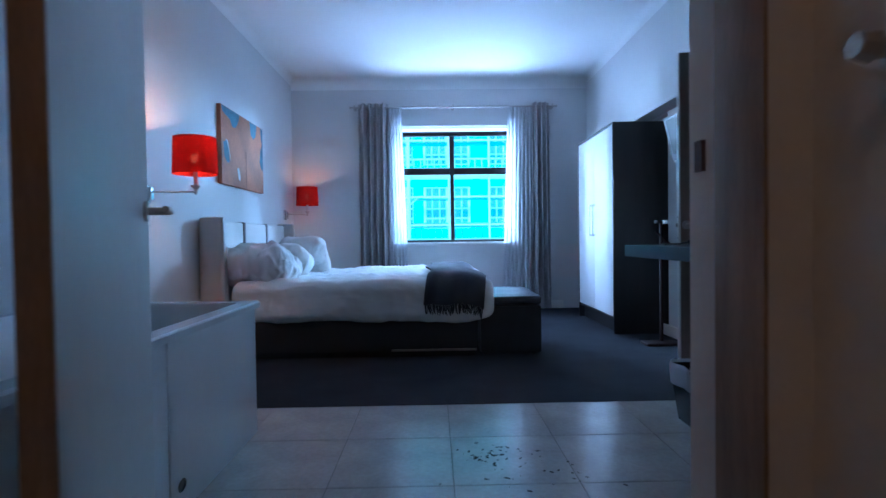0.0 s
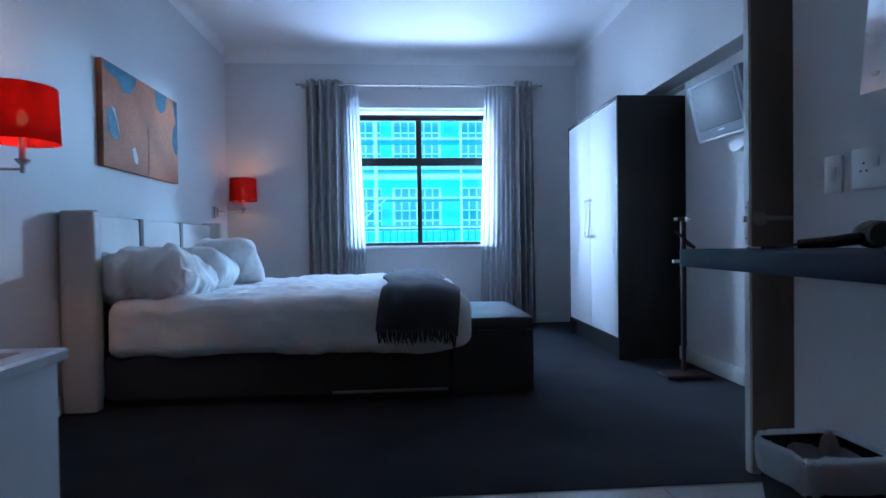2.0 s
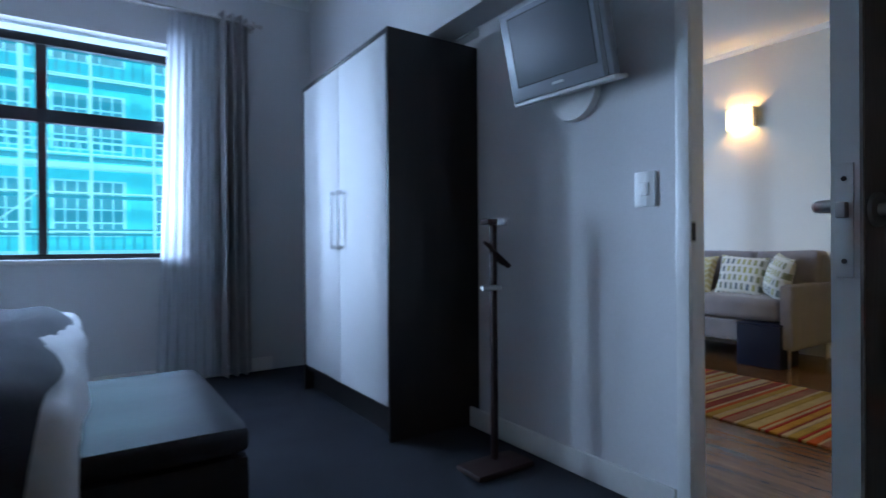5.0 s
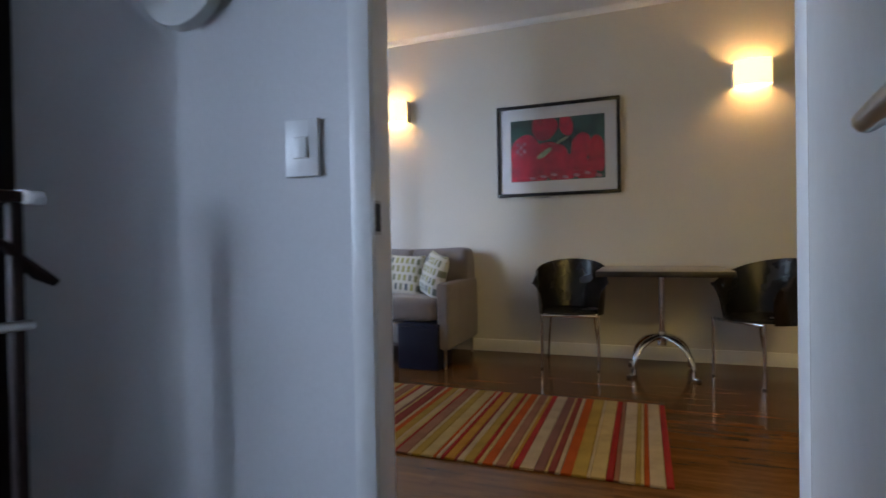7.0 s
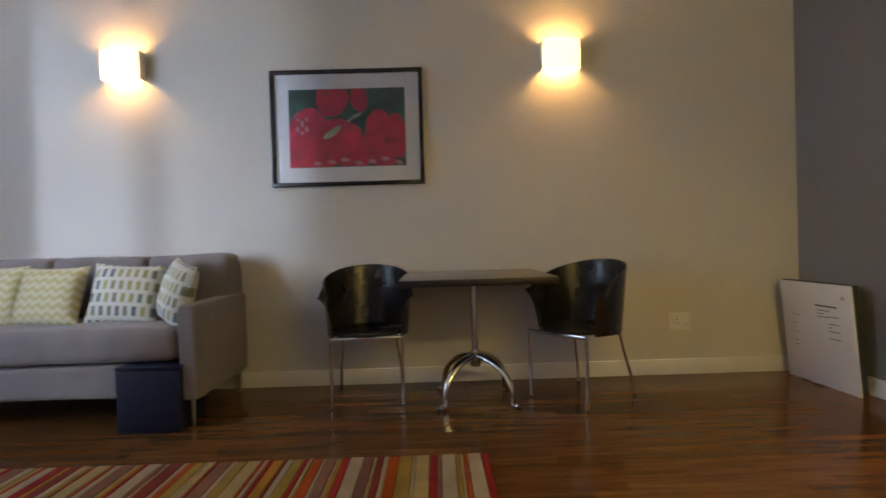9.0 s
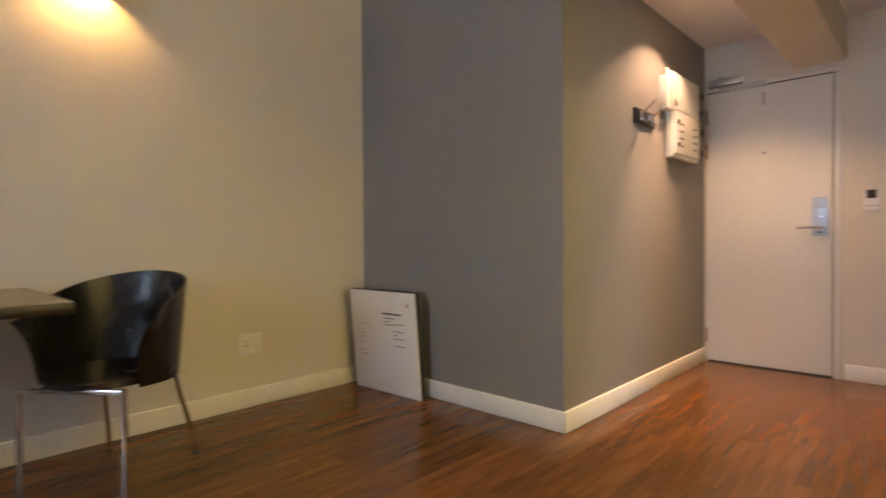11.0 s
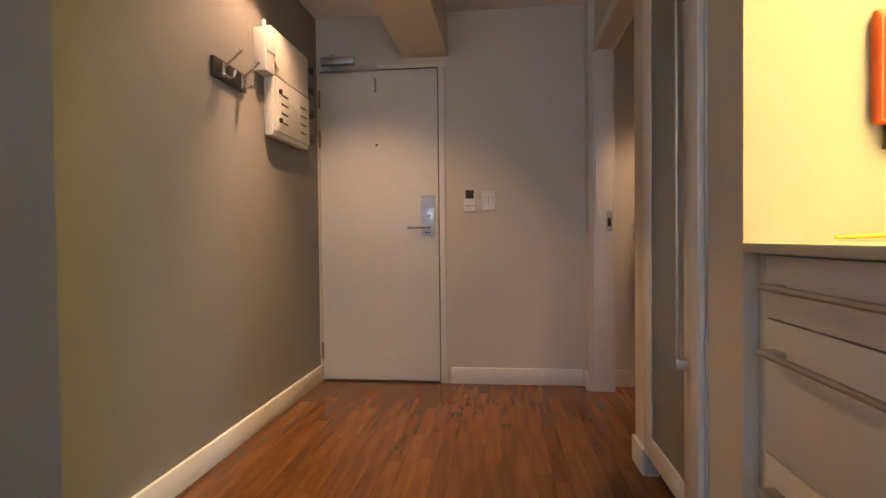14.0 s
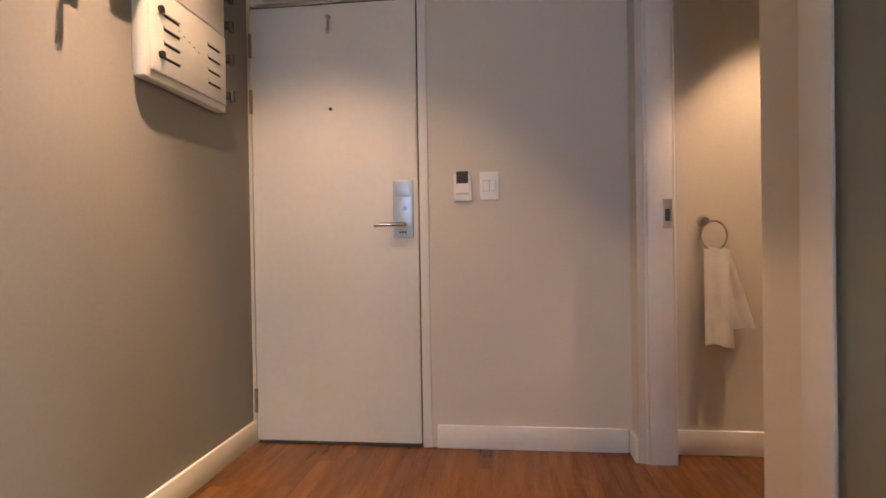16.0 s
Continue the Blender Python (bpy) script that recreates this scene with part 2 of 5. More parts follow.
def lathe(bm, prof, cx=0, cy=0, seg=32):
    """A turned shape from (radius, height) pairs."""
    rings = [[bm.verts.new((cx + r * math.cos(k * math.tau / seg), cy + r * math.sin(k * math.tau / seg), z)) for k in range(seg)] for r, z in prof]
    for q, s in zip(rings, rings[1:]):
        for k in range(seg):
            bm.faces.new((q[k], q[(k + 1) % seg], s[(k + 1) % seg], s[k]))
    return bm


def sheet(bm, fn, nu, nv, thick=0.0):
    """A surface fn(u, v) -> point over the unit square, given a thickness along its normals."""
    def grid(off):
        out = []
        for i in range(nu + 1):
            row = []
            for j in range(nv + 1):
                u, v = i / nu, j / nv
                p = Vector(fn(u, v))
                if off:
                    e = 0.002
                    du = Vector(fn(min(1, u + e), v)) - Vector(fn(max(0, u - e), v))
                    dv = Vector(fn(u, min(1, v + e))) - Vector(fn(u, max(0, v - e)))
                    nn = du.cross(dv)
                    if nn.length > 1e-12:
                        p = p + nn.normalized() * off
                row.append(bm.verts.new(p))
            out.append(row)
        return out
    a = grid(0)
    for i in range(nu):
        for j in range(nv):
            bm.faces.new((a[i][j], a[i + 1][j], a[i + 1][j + 1], a[i][j + 1]))
    if thick:
        b = grid(-thick)
        for i in range(nu):
            for j in range(nv):
                bm.faces.new((b[i][j + 1], b[i + 1][j + 1], b[i + 1][j], b[i][j]))
        for i in range(nu):
            bm.faces.new((a[i + 1][0], a[i][0], b[i][0], b[i + 1][0]))
            bm.faces.new((a[i][nv], a[i + 1][nv], b[i + 1][nv], b[i][nv]))
        for j in range(nv):
            bm.faces.new((a[0][j], a[0][j + 1], b[0][j + 1], b[0][j]))
            bm.faces.new((a[nu][j + 1], a[nu][j], b[nu][j], b[nu][j + 1]))
    return bm


def soft(bm, x0, x1, y0, y1, z0, z1, r, n=14, amp=0.0, freq=3.0, sag=0.0, seed=0.0):
    """A padded box with round edges and an uneven surface."""
    c = Vector(((x0 + x1) / 2, (y0 + y1) / 2, (z0 + z1) / 2))
    h = Vector(((x1 - x0) / 2, (y1 - y0) / 2, (z1 - z0) / 2))
    r = min(r, *h)
    seen = {}

    def vert(q):
        key = tuple(round(a, 5) for a in q)
        if key not in seen:
            p = Vector(q)
            inner = Vector([max(-h[k] + r, min(h[k] - r, p[k] * h[k])) for k in range(3)])
            d = Vector([p[k] * h[k] for k in range(3)]) - inner
            d = d.normalized() * r if d.length > 1e-9 else Vector((0, 0, 0))
            w = inner + d
            nn = d.normalized() if d.length > 1e-9 else Vector([p[k] if abs(abs(p[k]) - 1) < 1e-6 else 0 for k in range(3)]).normalized()
            g = c + w
            if amp:
                k = noise.fractal(g * freq + Vector((seed, seed * 2, 0)), 1.0, 2.0, 3)
                g = g + nn * amp * k
            if sag and p.z > 0:
                g.z += sag * (1 - (w.x / h.x) ** 2) * (1 - (w.y / h.y) ** 2) * p.z
            seen[key] = bm.verts.new(g)
        return seen[key]

    lin = [-1 + 2 * i / n for i in range(n + 1)]
    for ax in range(3):
        for s in (-1, 1):
            for i in range(n):
                for j in range(n):
                    quad = []
                    for a, b in ((i, j), (i + 1, j), (i + 1, j + 1), (i, j + 1)):
                        q = [0, 0, 0]
                        q[ax], q[(ax + 1) % 3], q[(ax + 2) % 3] = s, lin[a], lin[b]
                        quad.append(vert(q))
                    bm.faces.new(quad if s > 0 else quad[::-1])
    return bm


def cushion(bm, w, h, t, n=18, crumple=0.0, seed=0.0):
    """A stuffed square lying in its own xy plane, with pinched corners."""
    for s in (1, -1):
        rows = []
        for i in range(n + 1):
            row = []
            for j in range(n + 1):
                u, v = -1 + 2 * i / n, -1 + 2 * j / n
                k = max(0.0, (1 - abs(u) ** 2.6) * (1 - abs(v) ** 2.6)) ** 0.5
                pin = 1 - 0.07 * (1 - abs(u) ** 2) * abs(v) ** 3 - 0.0
                pin2 = 1 - 0.07 * (1 - abs(v) ** 2) * abs(u) ** 3
                p = Vector((u * w / 2 * pin2, v * h / 2 * pin, s * t / 2 * k))
                if crumple:
                    p.z += crumple * noise.fractal(Vector((u * 2 + seed, v * 2, s)), 1.0, 2.0, 4) * (0.3 + k)
                row.append(bm.verts.new(p))
            rows.append(row)
        for i in range(n):
            for j in range(n):
                q = (rows[i][j], rows[i + 1][j], rows[i + 1][j + 1], rows[i][j + 1])
                bm.faces.new(q if s > 0 else q[::-1])
    bmesh.ops.remove_doubles(bm, verts=bm.verts, dist=0.0005)
    return bm


def shift(bm, m):
    bmesh.ops.transform(bm, matrix=m, verts=bm.verts)
    return bm


def mesh_of(name, bm, material, smooth=True):
    bmesh.ops.recalc_face_normals(bm, faces=bm.faces)
    me = bpy.data.meshes.new(name)
    bm.to_mesh(me)
    bm.free()
    me.materials.append(material)
    if smooth:
        me.polygons.foreach_set("use_smooth", [True] * len(me.polygons))
        me.set_sharp_from_angle(angle=radians(38))
    return me


def part(name, bm, material, parent=None, label="", smooth=True):
    ob = new(name, mesh_of(name, bm, material, smooth))
    ob.parent = parent
    return tagged(ob, label)


def thing(name, m, label, category, group=""):
    ob = new(name)
    ob.empty_display_size = 0.1
    ob.matrix_basis = m
    return tagged(ob, label, category, group)


def structure(name, bm, material, label=""):
    ob = part(name, bm, material)
    return tagged(ob, label or name.replace("_", " "), "structure", kind="structure")


def wall_with_hole(bm, axis, a0, a1, c0, c1, z0, z1, holes):
    """A wall along axis ("x" or "y") from c0 to c1, a0 to a1 thick, with openings (from, to, sill, head)."""
    def put(p, q, lo, hi):
        if q - p > 1e-4 and hi - lo > 1e-4:
            if axis == "x": box(bm, p, q, a0, a1, lo, hi)
            else: box(bm, a0, a1, p, q, lo, hi)
    at = c0
    for p, q, lo, hi in sorted(holes):
        put(at, p, z0, z1)
        put(p, q, z0, lo)
        put(p, q, hi, z1)
        at = q
    put(at, c1, z0, z1)
    return bm


def skirting(parent_name, runs, material=TRIM):
    """Boards (x0, y0, x1, y1, inward normal) at the foot of a wall, with a rounded top."""
    for x0, y0, x1, y1, nx, ny in runs:
        bm = mb()
        t, h = 0.016, 0.105
        lo, hi = (min(x0, x1), min(y0, y1)), (max(x0, x1), max(y0, y1))
        if nx:
            xs = sorted((x0, x0 + nx * t))
            box(bm, xs[0], xs[1], lo[1], hi[1], 0.0, h, 0.005)
        else:
            ys = sorted((y0, y0 + ny * t))
            box(bm, lo[0], hi[0], ys[0], ys[1], 0.0, h, 0.005)
        structure("baseboard", bm, material, "white painted baseboard along the wall")


# ---- large structure: bedroom ----
BT, LT, HT = 3.08, 2.85, 2.385
structure("wall_west", box(mb(), -1.08, -0.96, 1.37, 8.10, 0, BT), PAINT, "white painted wall behind the bed")
structure("wall_north", wall_with_hole(mb(), "x", 7.88, 8.10, -0.96, 3.14, 0, BT, [(0.42, 1.985, 0.90, 2.455)]), PAINT, "white painted wall with a window opening")
structure("wall_bedroom_living", wall_with_hole(mb(), "y", 3.14, 3.21, 3.75, 8.10, 0, BT, [(3.80, 4.62, 0, 2.06), (5.79, 7.17, 0, 2.125)]), PAINT, "white painted wall with a door opening")
structure("wall_alcove", box(mb(), 3.2105, 3.27, 5.77, 7.19, 0, 2.15), PAINT, "white back wall of the wardrobe alcove")
structure("bulkhead", box(mb(), 2.97, 3.139, 3.751, 7.879, 2.13, BT - 0.001, 0.006), PAINT, "boxed-out upper part of the bedroom wall")
structure("wall_return", box(mb(), 2.447, 3.21, 3.65, 3.75, 0, BT), PAINT, "short white wall behind the open door")
structure("wall_desk", box(mb(), 2.447, 2.55, 1.23, 3.65, 0, BT), PAINT, "white wall above the vanity shelf")
structure("wall_south", wall_with_hole(mb(), "x", 1.23, 1.37, -1.08, 2.447, 0, BT, [(0.40, 1.205, 0, 2.06)]), PAINT, "white wall with the washroom doorway")
structure("ceiling", box(mb(), -1.08, 3.21, 1.23, 8.10, BT, BT + 0.1), CEIL, "white plaster ceiling of the bedroom")


def cove(bm, p, q, nx, ny, top, r):
    """A concave plaster cove of radius r between a wall, whose inner side faces (nx, ny), and the ceiling."""
    rows = []
    for x, y in (p, q):
        pts = [(x, y, top)]
        for k in range(9):
            a = k / 8 * math.pi / 2
            out, drop = r * (1 - math.cos(a)), r * (1 - math.sin(a))
            pts.append((x + nx * out, y + ny * out, top - drop))
        rows.append([bm.verts.new(c) for c in pts])
    n = len(rows[0])
    for k in range(n):
        bm.faces.new((rows[0][k], rows[0][(k + 1) % n], rows[1][(k + 1) % n], rows[1][k]))
    for row in (rows[0], rows[1][::-1]):
        bm.faces.new(row)
    return bm


bm = mb()
cove(bm, (-0.96, 7.879), (2.97, 7.879), 0, -1, BT - 0.001, 0.14)
cove(bm, (-0.959, 1.37), (-0.959, 7.88), 1, 0, BT - 0.001, 0.08)
cove(bm, (2.969, 3.75), (2.969, 7.88), -1, 0, BT - 0.001, 0.08)
structure("cornice_trim", bm, CEIL, "rounded plaster cornice under the ceiling")
structure("floor_carpet", box(mb(), -0.96, 3.14, 3.82, 7.88, -0.05, 0.0), CARPET, "dark charcoal blue carpet")
skirting("wall", [(-0.96, 3.82, -0.96, 4.97, 1, 0), (-0.94, 7.88, 2.64, 7.88, 0, -1), (3.14, 4.665, 3.14, 5.88, -1, 0), (2.447, 1.40, 2.447, 3.75, -1, 0), (-0.96, 7.17, -0.96, 7.86, 1, 0)])

# washroom where the walk begins
structure("washroom_wall_east", box(mb(), 1.25, 1.37, -0.9, 1.23, 0, 2.6), PAINT, "washroom side wall in shade")
structure("washroom_wall_west", box(mb(), -0.42, -0.30, -0.9, 1.23, 0, 2.6), PAINT, "washroom side wall in shade")
structure("washroom_wall_south", box(mb(), -0.42, 1.37, -1.02, -0.9, 0, 2.6), PAINT, "washroom end wall in shade")
structure("washroom_ceiling", box(mb(), -0.42, 1.37, -1.02, 1.23, 2.6, 2.7), CEIL, "washroom ceiling")
# thin brown strips laid flush on both sides of the doorway
for x0, x1 in ((1.202, 1.207), (0.398, 0.403)):
    structure("door_jamb_trim", box(mb(), x0, x1, 1.225, 1.312, 0, 2.06, 0.003), EDGEW, "brown strip on the doorway reveal")
# plate sized and darkened to carry the shade of the strike's hole
bm = mb()
box(bm, 1.2, 1.206, 1.333, 1.349, 1.032, 1.066)
structure("strike_trim", bm, mat("dark_copper_brown", (0.09, 0.045, 0.04), 0.5, 0.4, var=0.15), "small dark plate for the strike and its shaded hole in the jamb")

# living room and hall
structure("wall_living_east", box(mb(), 6.67, 6.80, 1.57, 8.10, 0, LT), CREAM, "cream painted living room wall")
structure("wall_living_north", wall_with_hole(mb(), "x", 7.88, 8.10, 3.21, 6.67, 0, LT, [(3.45, 5.3, 0.90, 2.60)]), CREAM, "cream wall with a window opening")
structure("wall_grey", box(mb(), 5.13, 6.67, 1.57, 1.69, 0, LT), GREY, "dark grey painted wall")
structure("wall_hall_grey", box(mb(), 5.13, 5.24, -0.40, 1.57, 0, LT), GREY, "dark grey painted hall wall")
structure("wall_entry", wall_with_hole(mb(), "x", -0.52, -0.40, 2.1, 5.24, 0, LT, [(4.32, 5.115, 0, 2.045)]), CREAM, "cream wall with the entrance door")
structure("ceiling_living", box(mb(), 3.21, 6.80, 1.65, 8.10, LT, LT + 0.1), CEIL, "white living room ceiling")
structure("ceiling_hall", box(mb(), 2.1, 5.24, -0.52, 1.65, HT, LT + 0.1), CEIL, "lower hall ceiling")
structure("ceiling_kitchen", box(mb(), 2.55, 3.34, 1.65, 3.65, HT, LT + 0.1), CEIL, "lower kitchen ceiling")
bm = mb()
prof = [(4.26, 2.105), (4.55, 2.105), (4.70, HT), (4.26, HT)]
va = [bm.verts.new((x, -0.399, z)) for x, z in prof]
vb = [bm.verts.new((x, 1.649, z)) for x, z in prof]
bm.faces.new(va)
bm.faces.new(vb[::-1])
for k in range(4):
    bm.faces.new((va[k], va[(k + 1) % 4], vb[(k + 1) % 4], vb[k]))
structure("beam", bm, CREAM, "cream boxed beam under the hall ceiling")
bm = mb()
tube(bm, [(6.67, 1.69, LT), (6.67, 7.88, LT)], 0.04, 16)
tube(bm, [(5.13, 1.69, LT), (6.67, 1.69, LT)], 0.04, 16)
structure("cornice_trim", bm, CEIL, "rounded plaster cornice under the living room ceiling")

# hall's side wall with the inner doorway, cupboard recess and kitchen end wall
structure("wall_hall_west", box(mb(), 3.26, 3.40, -0.40, -0.28, 0, HT), CREAM, "short cream wall beside the inner doorway")
structure("wall_hall_lintel", box(mb(), 3.26, 3.36, -0.28, 0.712, 2.06, HT), CREAM, "wall above the inner doorway")
structure("wall_hall_pillar", box(mb(), 2.90, 3.367, 0.712, 0.882, 0, HT), CREAM, "narrow wall beside the cupboard")
structure("wall_hall_head", box(mb(), 3.20, 3.367, 0.882, 1.47, 2.26, HT), CREAM, "wall above the cupboard")
structure("wall_kitchen_end", box(mb(), 2.55, 3.352, 1.47, 1.69, 0, HT), CREAM, "cream wall between cupboard and kitchen")
structure("washroom_side_wall", box(mb(), 2.1, 2.2, -0.40, 1.65, 0, HT), CREAM, "cream wall of the inner washroom")
structure("washroom_back_wall", box(mb(), 2.2, 2.55, 1.19, 1.28, 0, HT), CREAM, "cream wall closing the inner washroom")
skirting("wall", [(6.67, 1.69, 6.67, 7.86, -1, 0), (5.13, 1.69, 6.65, 1.69, 0, 1), (5.13, -0.40, 5.13, 1.705, -1, 0), (3.42, -0.40, 4.255, -0.40, 0, 1),
                  (3.40, -0.384, 3.40, -0.28, 1, 0), (3.367, 0.712, 3.367, 0.882, 1, 0), (3.352, 1.47, 3.352, 1.69, 1, 0), (2.2, -0.40, 3.25, -0.40, 0, 1)])

# ---- windows and doors ----
def window(name, x0, x1, z0, z1, y, mid, transom):
    w = thing(name, pose((x0 + x1) / 2, y, z0), "black metal window with four panes", "window")
    tagged(w, kind="structure")
    cx = (x0 + x1) / 2
    bm = mb()
    for a, b, c, d in ((x0, x0 + 0.04, z0, z1), (x1 - 0.04, x1, z0, z1), (x0 + 0.04, x1 - 0.04, z0, z0 + 0.04), (x0 + 0.04, x1 - 0.04, z1 - 0.06, z1)):
        box(bm, a - cx, b - cx, -0.03, 0.03, c - z0, d - z0, 0.004)
    part("window_frame", bm, ALU, w)
    bm = mb()
    box(bm, mid - 0.033 - cx, mid + 0.033 - cx, -0.028, 0.028, transom - z0 + 0.045, z1 - z0 - 0.06, 0.004)
    box(bm, mid - 0.026 - cx, mid + 0.026 - cx, -0.028, 0.028, 0.04, transom - z0 - 0.045, 0.004)
    box(bm, mid - 0.033 - cx, mid + 0.033 - cx, -0.026, 0.026, transom - z0 - 0.045, transom - z0 + 0.045)
    box(bm, x0 + 0.04 - cx, mid - 0.033 - cx, -0.027, 0.027, transom - z0 - 0.045, transom - z0 + 0.045, 0.004)
    box(bm, mid + 0.033 - cx, x1 - 0.04 - cx, -0.027, 0.027, transom - z0 - 0.045, transom - z0 + 0.045, 0.004)
    part("glazing_bar", bm, ALU, w)
    for c, d, bar in ((z0 + 0.04, transom - 0.045, 0.026), (transom + 0.045, z1 - 0.06, 0.033)):
        for a, b in ((x0 + 0.04, mid - bar), (mid + bar, x1 - 0.04)):
            ob = part("pane", box(mb(), a - cx, b - cx, -0.003, 0.003, c - z0, d - z0), GLASS, w)
            ob.visible_shadow = False
    part("window_sill", box(mb(), x0 - cx - 0.02, x1 - cx + 0.02, -0.16, -0.035, -0.03, 0.006, 0.006), TRIM, w)
    return w


window("window_1", 0.42, 1.985, 0.90, 2.40, 8.015, 1.165, 1.866)
# translucent strip added above the window to give the bright look of its head
hp = thing("window_blind", pose(1.2, 8.02, 2.402), "added translucent white strip for the brightness of the window head", "blind")
part("fabric_strip", box(mb(), -0.775, 0.78, -0.004, 0.004, 0.0, 0.050, 0.001), cloth_thin("translucent_white_head", (0.92, 0.93, 0.94), 0.8), hp)
window("window_2", 3.45, 5.3, 0.90, 2.60, 8.015, 4.37, 1.966)


def lever(parent, x, y, z, sx, sy, mat_=CHROME, reach=0.11, out=0.058):
    """A lever handle on a face at (x, y, z): sy is the face's outward side along y, sx the way that the lever points."""
    bm = mb()
    tube(bm, [(x, y, z), (x, y + sy * 0.008, z)], 0.026, 20)
    tube(bm, [(x, y + sy * 0.008, z), (x, y + sy * (out - 0.008), z), (x + sx * 0.012, y + sy * out, z), (x + sx * reach, y + sy * out, z)], [0.010, 0.010, 0.010, 0.008], 12)
    return part("door_handle", bm, mat_, parent, "metal lever handle")


def door_leaf(name, m, width, label, height=2.03, edge=EDGEW, face=DOORP):
    """A leaf that runs from its hinge along its own x, 40 mm thick, standing on the floor."""
    d = thing(name, m, label, "door")
    tagged(d, kind="structure")
    part("leaf", box(mb(), 0.006, width - 0.006, -0.02, 0.02, 0.008, height, 0.002), face, d)
    part("edge_lipping", box(mb(), 0.0, 0.0055, -0.0195, 0.0195, 0.008, height), edge, d, "brown timber edge")
    part("latch_edge", box(mb(), width - 0.0055, width, -0.0195, 0.0195, 0.008, height), face, d, "painted latch edge")
    return d


# washroom door, opened past a right angle
d = door_leaf("door_1", pose(0.418, 1.405, 0, 0, 0, 110.4), 0.80, "white flush door standing open into the bathroom area")
lever(d, 0.74, -0.02, 1.04, -1, -1, STEEL)
lever(d, 0.74, 0.02, 1.04, -1, 1, STEEL)

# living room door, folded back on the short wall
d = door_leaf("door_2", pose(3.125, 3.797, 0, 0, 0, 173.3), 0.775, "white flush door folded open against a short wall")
# thin beige-brown panel laid over the leaf's south side
part("brown_face", box(mb(), 0.008, 0.767, 0.0203, 0.0222, 0.012, 2.026), mat("beige_brown_sheet", (0.30, 0.245, 0.20), 0.5, var=0.12, scale=3, fine=40, stretch=(6, 6, 0.6), bump=0.02), d, "beige-brown face of the door")
lever(d, 0.735, -0.02, 1.03, -1, -1, STEEL, 0.125, 0.045)
lever(d, 0.735, 0.02, 1.02, -1, 1, STEEL)
bm = mb()
box(bm, 0.7755, 0.7775, -0.012, 0.012, 0.918, 1.09, 0.0005)
lp = part("latch_plate", bm, DOORP, d, "painted latch plate on the edge")
part("latch_bolt", box(mb(), 0.7775, 0.79, -0.007, 0.007, 1.008, 1.032, 0.002), STEEL, lp)
for z in (0.943, 1.067):
    part("screw", tube(mb(), [(0.7775, 0, z), (0.7785, 0, z)], 0.004, 8), INK, lp)


def door_surround(name, axis, c0, c1, a0, a1, head, label, face_w=0.055):
    """A painted frame round an opening along axis from c0 to c1 in a wall from a0 to a1 thick."""
    s = thing(name, pose(0, 0, 0), label, "door frame")
    tagged(s, kind="structure")

    def put(nm, p, q, lo, hi, t0, t1):
        part(nm, box(mb(), p, q, t0, t1, lo, hi, 0.004) if axis == "x" else box(mb(), t0, t1, p, q, lo, hi, 0.004), TRIM, s)
    g = 0.012
    for p, q in ((c0 - face_w, c0 + 0.012), (c1 - 0.012, c1 + face_w)):
        put("jamb", p, q, 0, head + face_w, a0 - g, a0 - 0.0005)
        put("jamb", p, q, 0, head + face_w, a1 + 0.0005, a1 + g)
    for p, q in ((c0 + 0.0005, c0 + 0.014), (c1 - 0.014, c1 - 0.0005)):
        put("reveal", p, q, 0, head, a0, a1)
    put("head", c0 + 0.013, c1 - 0.013, head - 0.014, head + face_w, a0 - g, a0 - 0.0005)
    put("head", c0 + 0.013, c1 - 0.013, head - 0.014, head + face_w, a1 + 0.0005, a1 + g)
    return s


ds = door_surround("door_frame_1", "y", 3.80, 4.62, 3.14, 3.21, 2.06, "white painted steel door frame to the living room", 0.04)
bm = mb()
box(bm, 3.130, 3.160, 4.6025, 4.6055, 0.978, 1.052, 0.001)
sp = part("strike_plate", bm, STEEL, ds, "dark metal strike plate")
part("strike_hole", box(mb(), 3.134, 3.155, 4.601, 4.6030, 0.985, 1.045), INK, sp)
ds = door_surround("door_frame_2", "y", -0.28, 0.712, 3.26, 3.36, 2.06, "white painted frame of the inner doorway", 0.045)
for o in list(ds.children):
    if o.name.startswith(("jamb", "reveal")) and min(v.co.y for v in o.data.vertices) > 0.3:
        bpy.data.objects.remove(o)
bm = mb()
box(bm, 3.265, 3.30, -0.266, -0.262, 0.97, 1.09, 0.001)
sp = part("strike_plate", bm, STEEL, ds, "metal strike plate")
part("strike_hole", box(mb(), 3.272, 3.293, -0.2625, -0.261, 1.0, 1.05), INK, sp)

# entrance door
d = thing("door_3", pose(4.32, -0.40, 0), "cream painted flush entrance door, closed", "door")
tagged(d, kind="structure")
part("leaf", box(mb(), 0.009, 0.791, -0.045, -0.002, 0.012, 2.035, 0.002), DOORP, d)
# ink strip stands in for the shade in the gap under the leaf
part("threshold", box(mb(), 0.0, 0.785, -0.10, 0.0, -0.002, 0.006), INK, d, "dark strip for the shade under the leaf")
bm = mb()
box(bm, -0.040, 0.001, 0.0005, 0.010, 0, 2.041, 0.003)
box(bm, -0.040, 0.785, 0.0005, 0.008, 2.042, 2.068, 0.003)
part("door_frame", bm, DOORP, d)
# ink strips put the shade of the gap round the leaf into colour
bm = mb()
box(bm, 0.0005, 0.0085, -0.05, -0.012, 0.006, 2.04)
box(bm, 0.0095, 0.79, -0.05, -0.012, 2.0355, 2.0445)
part("shadow_gap", bm, INK, d, "dark strip for the shade in the gap round the leaf")
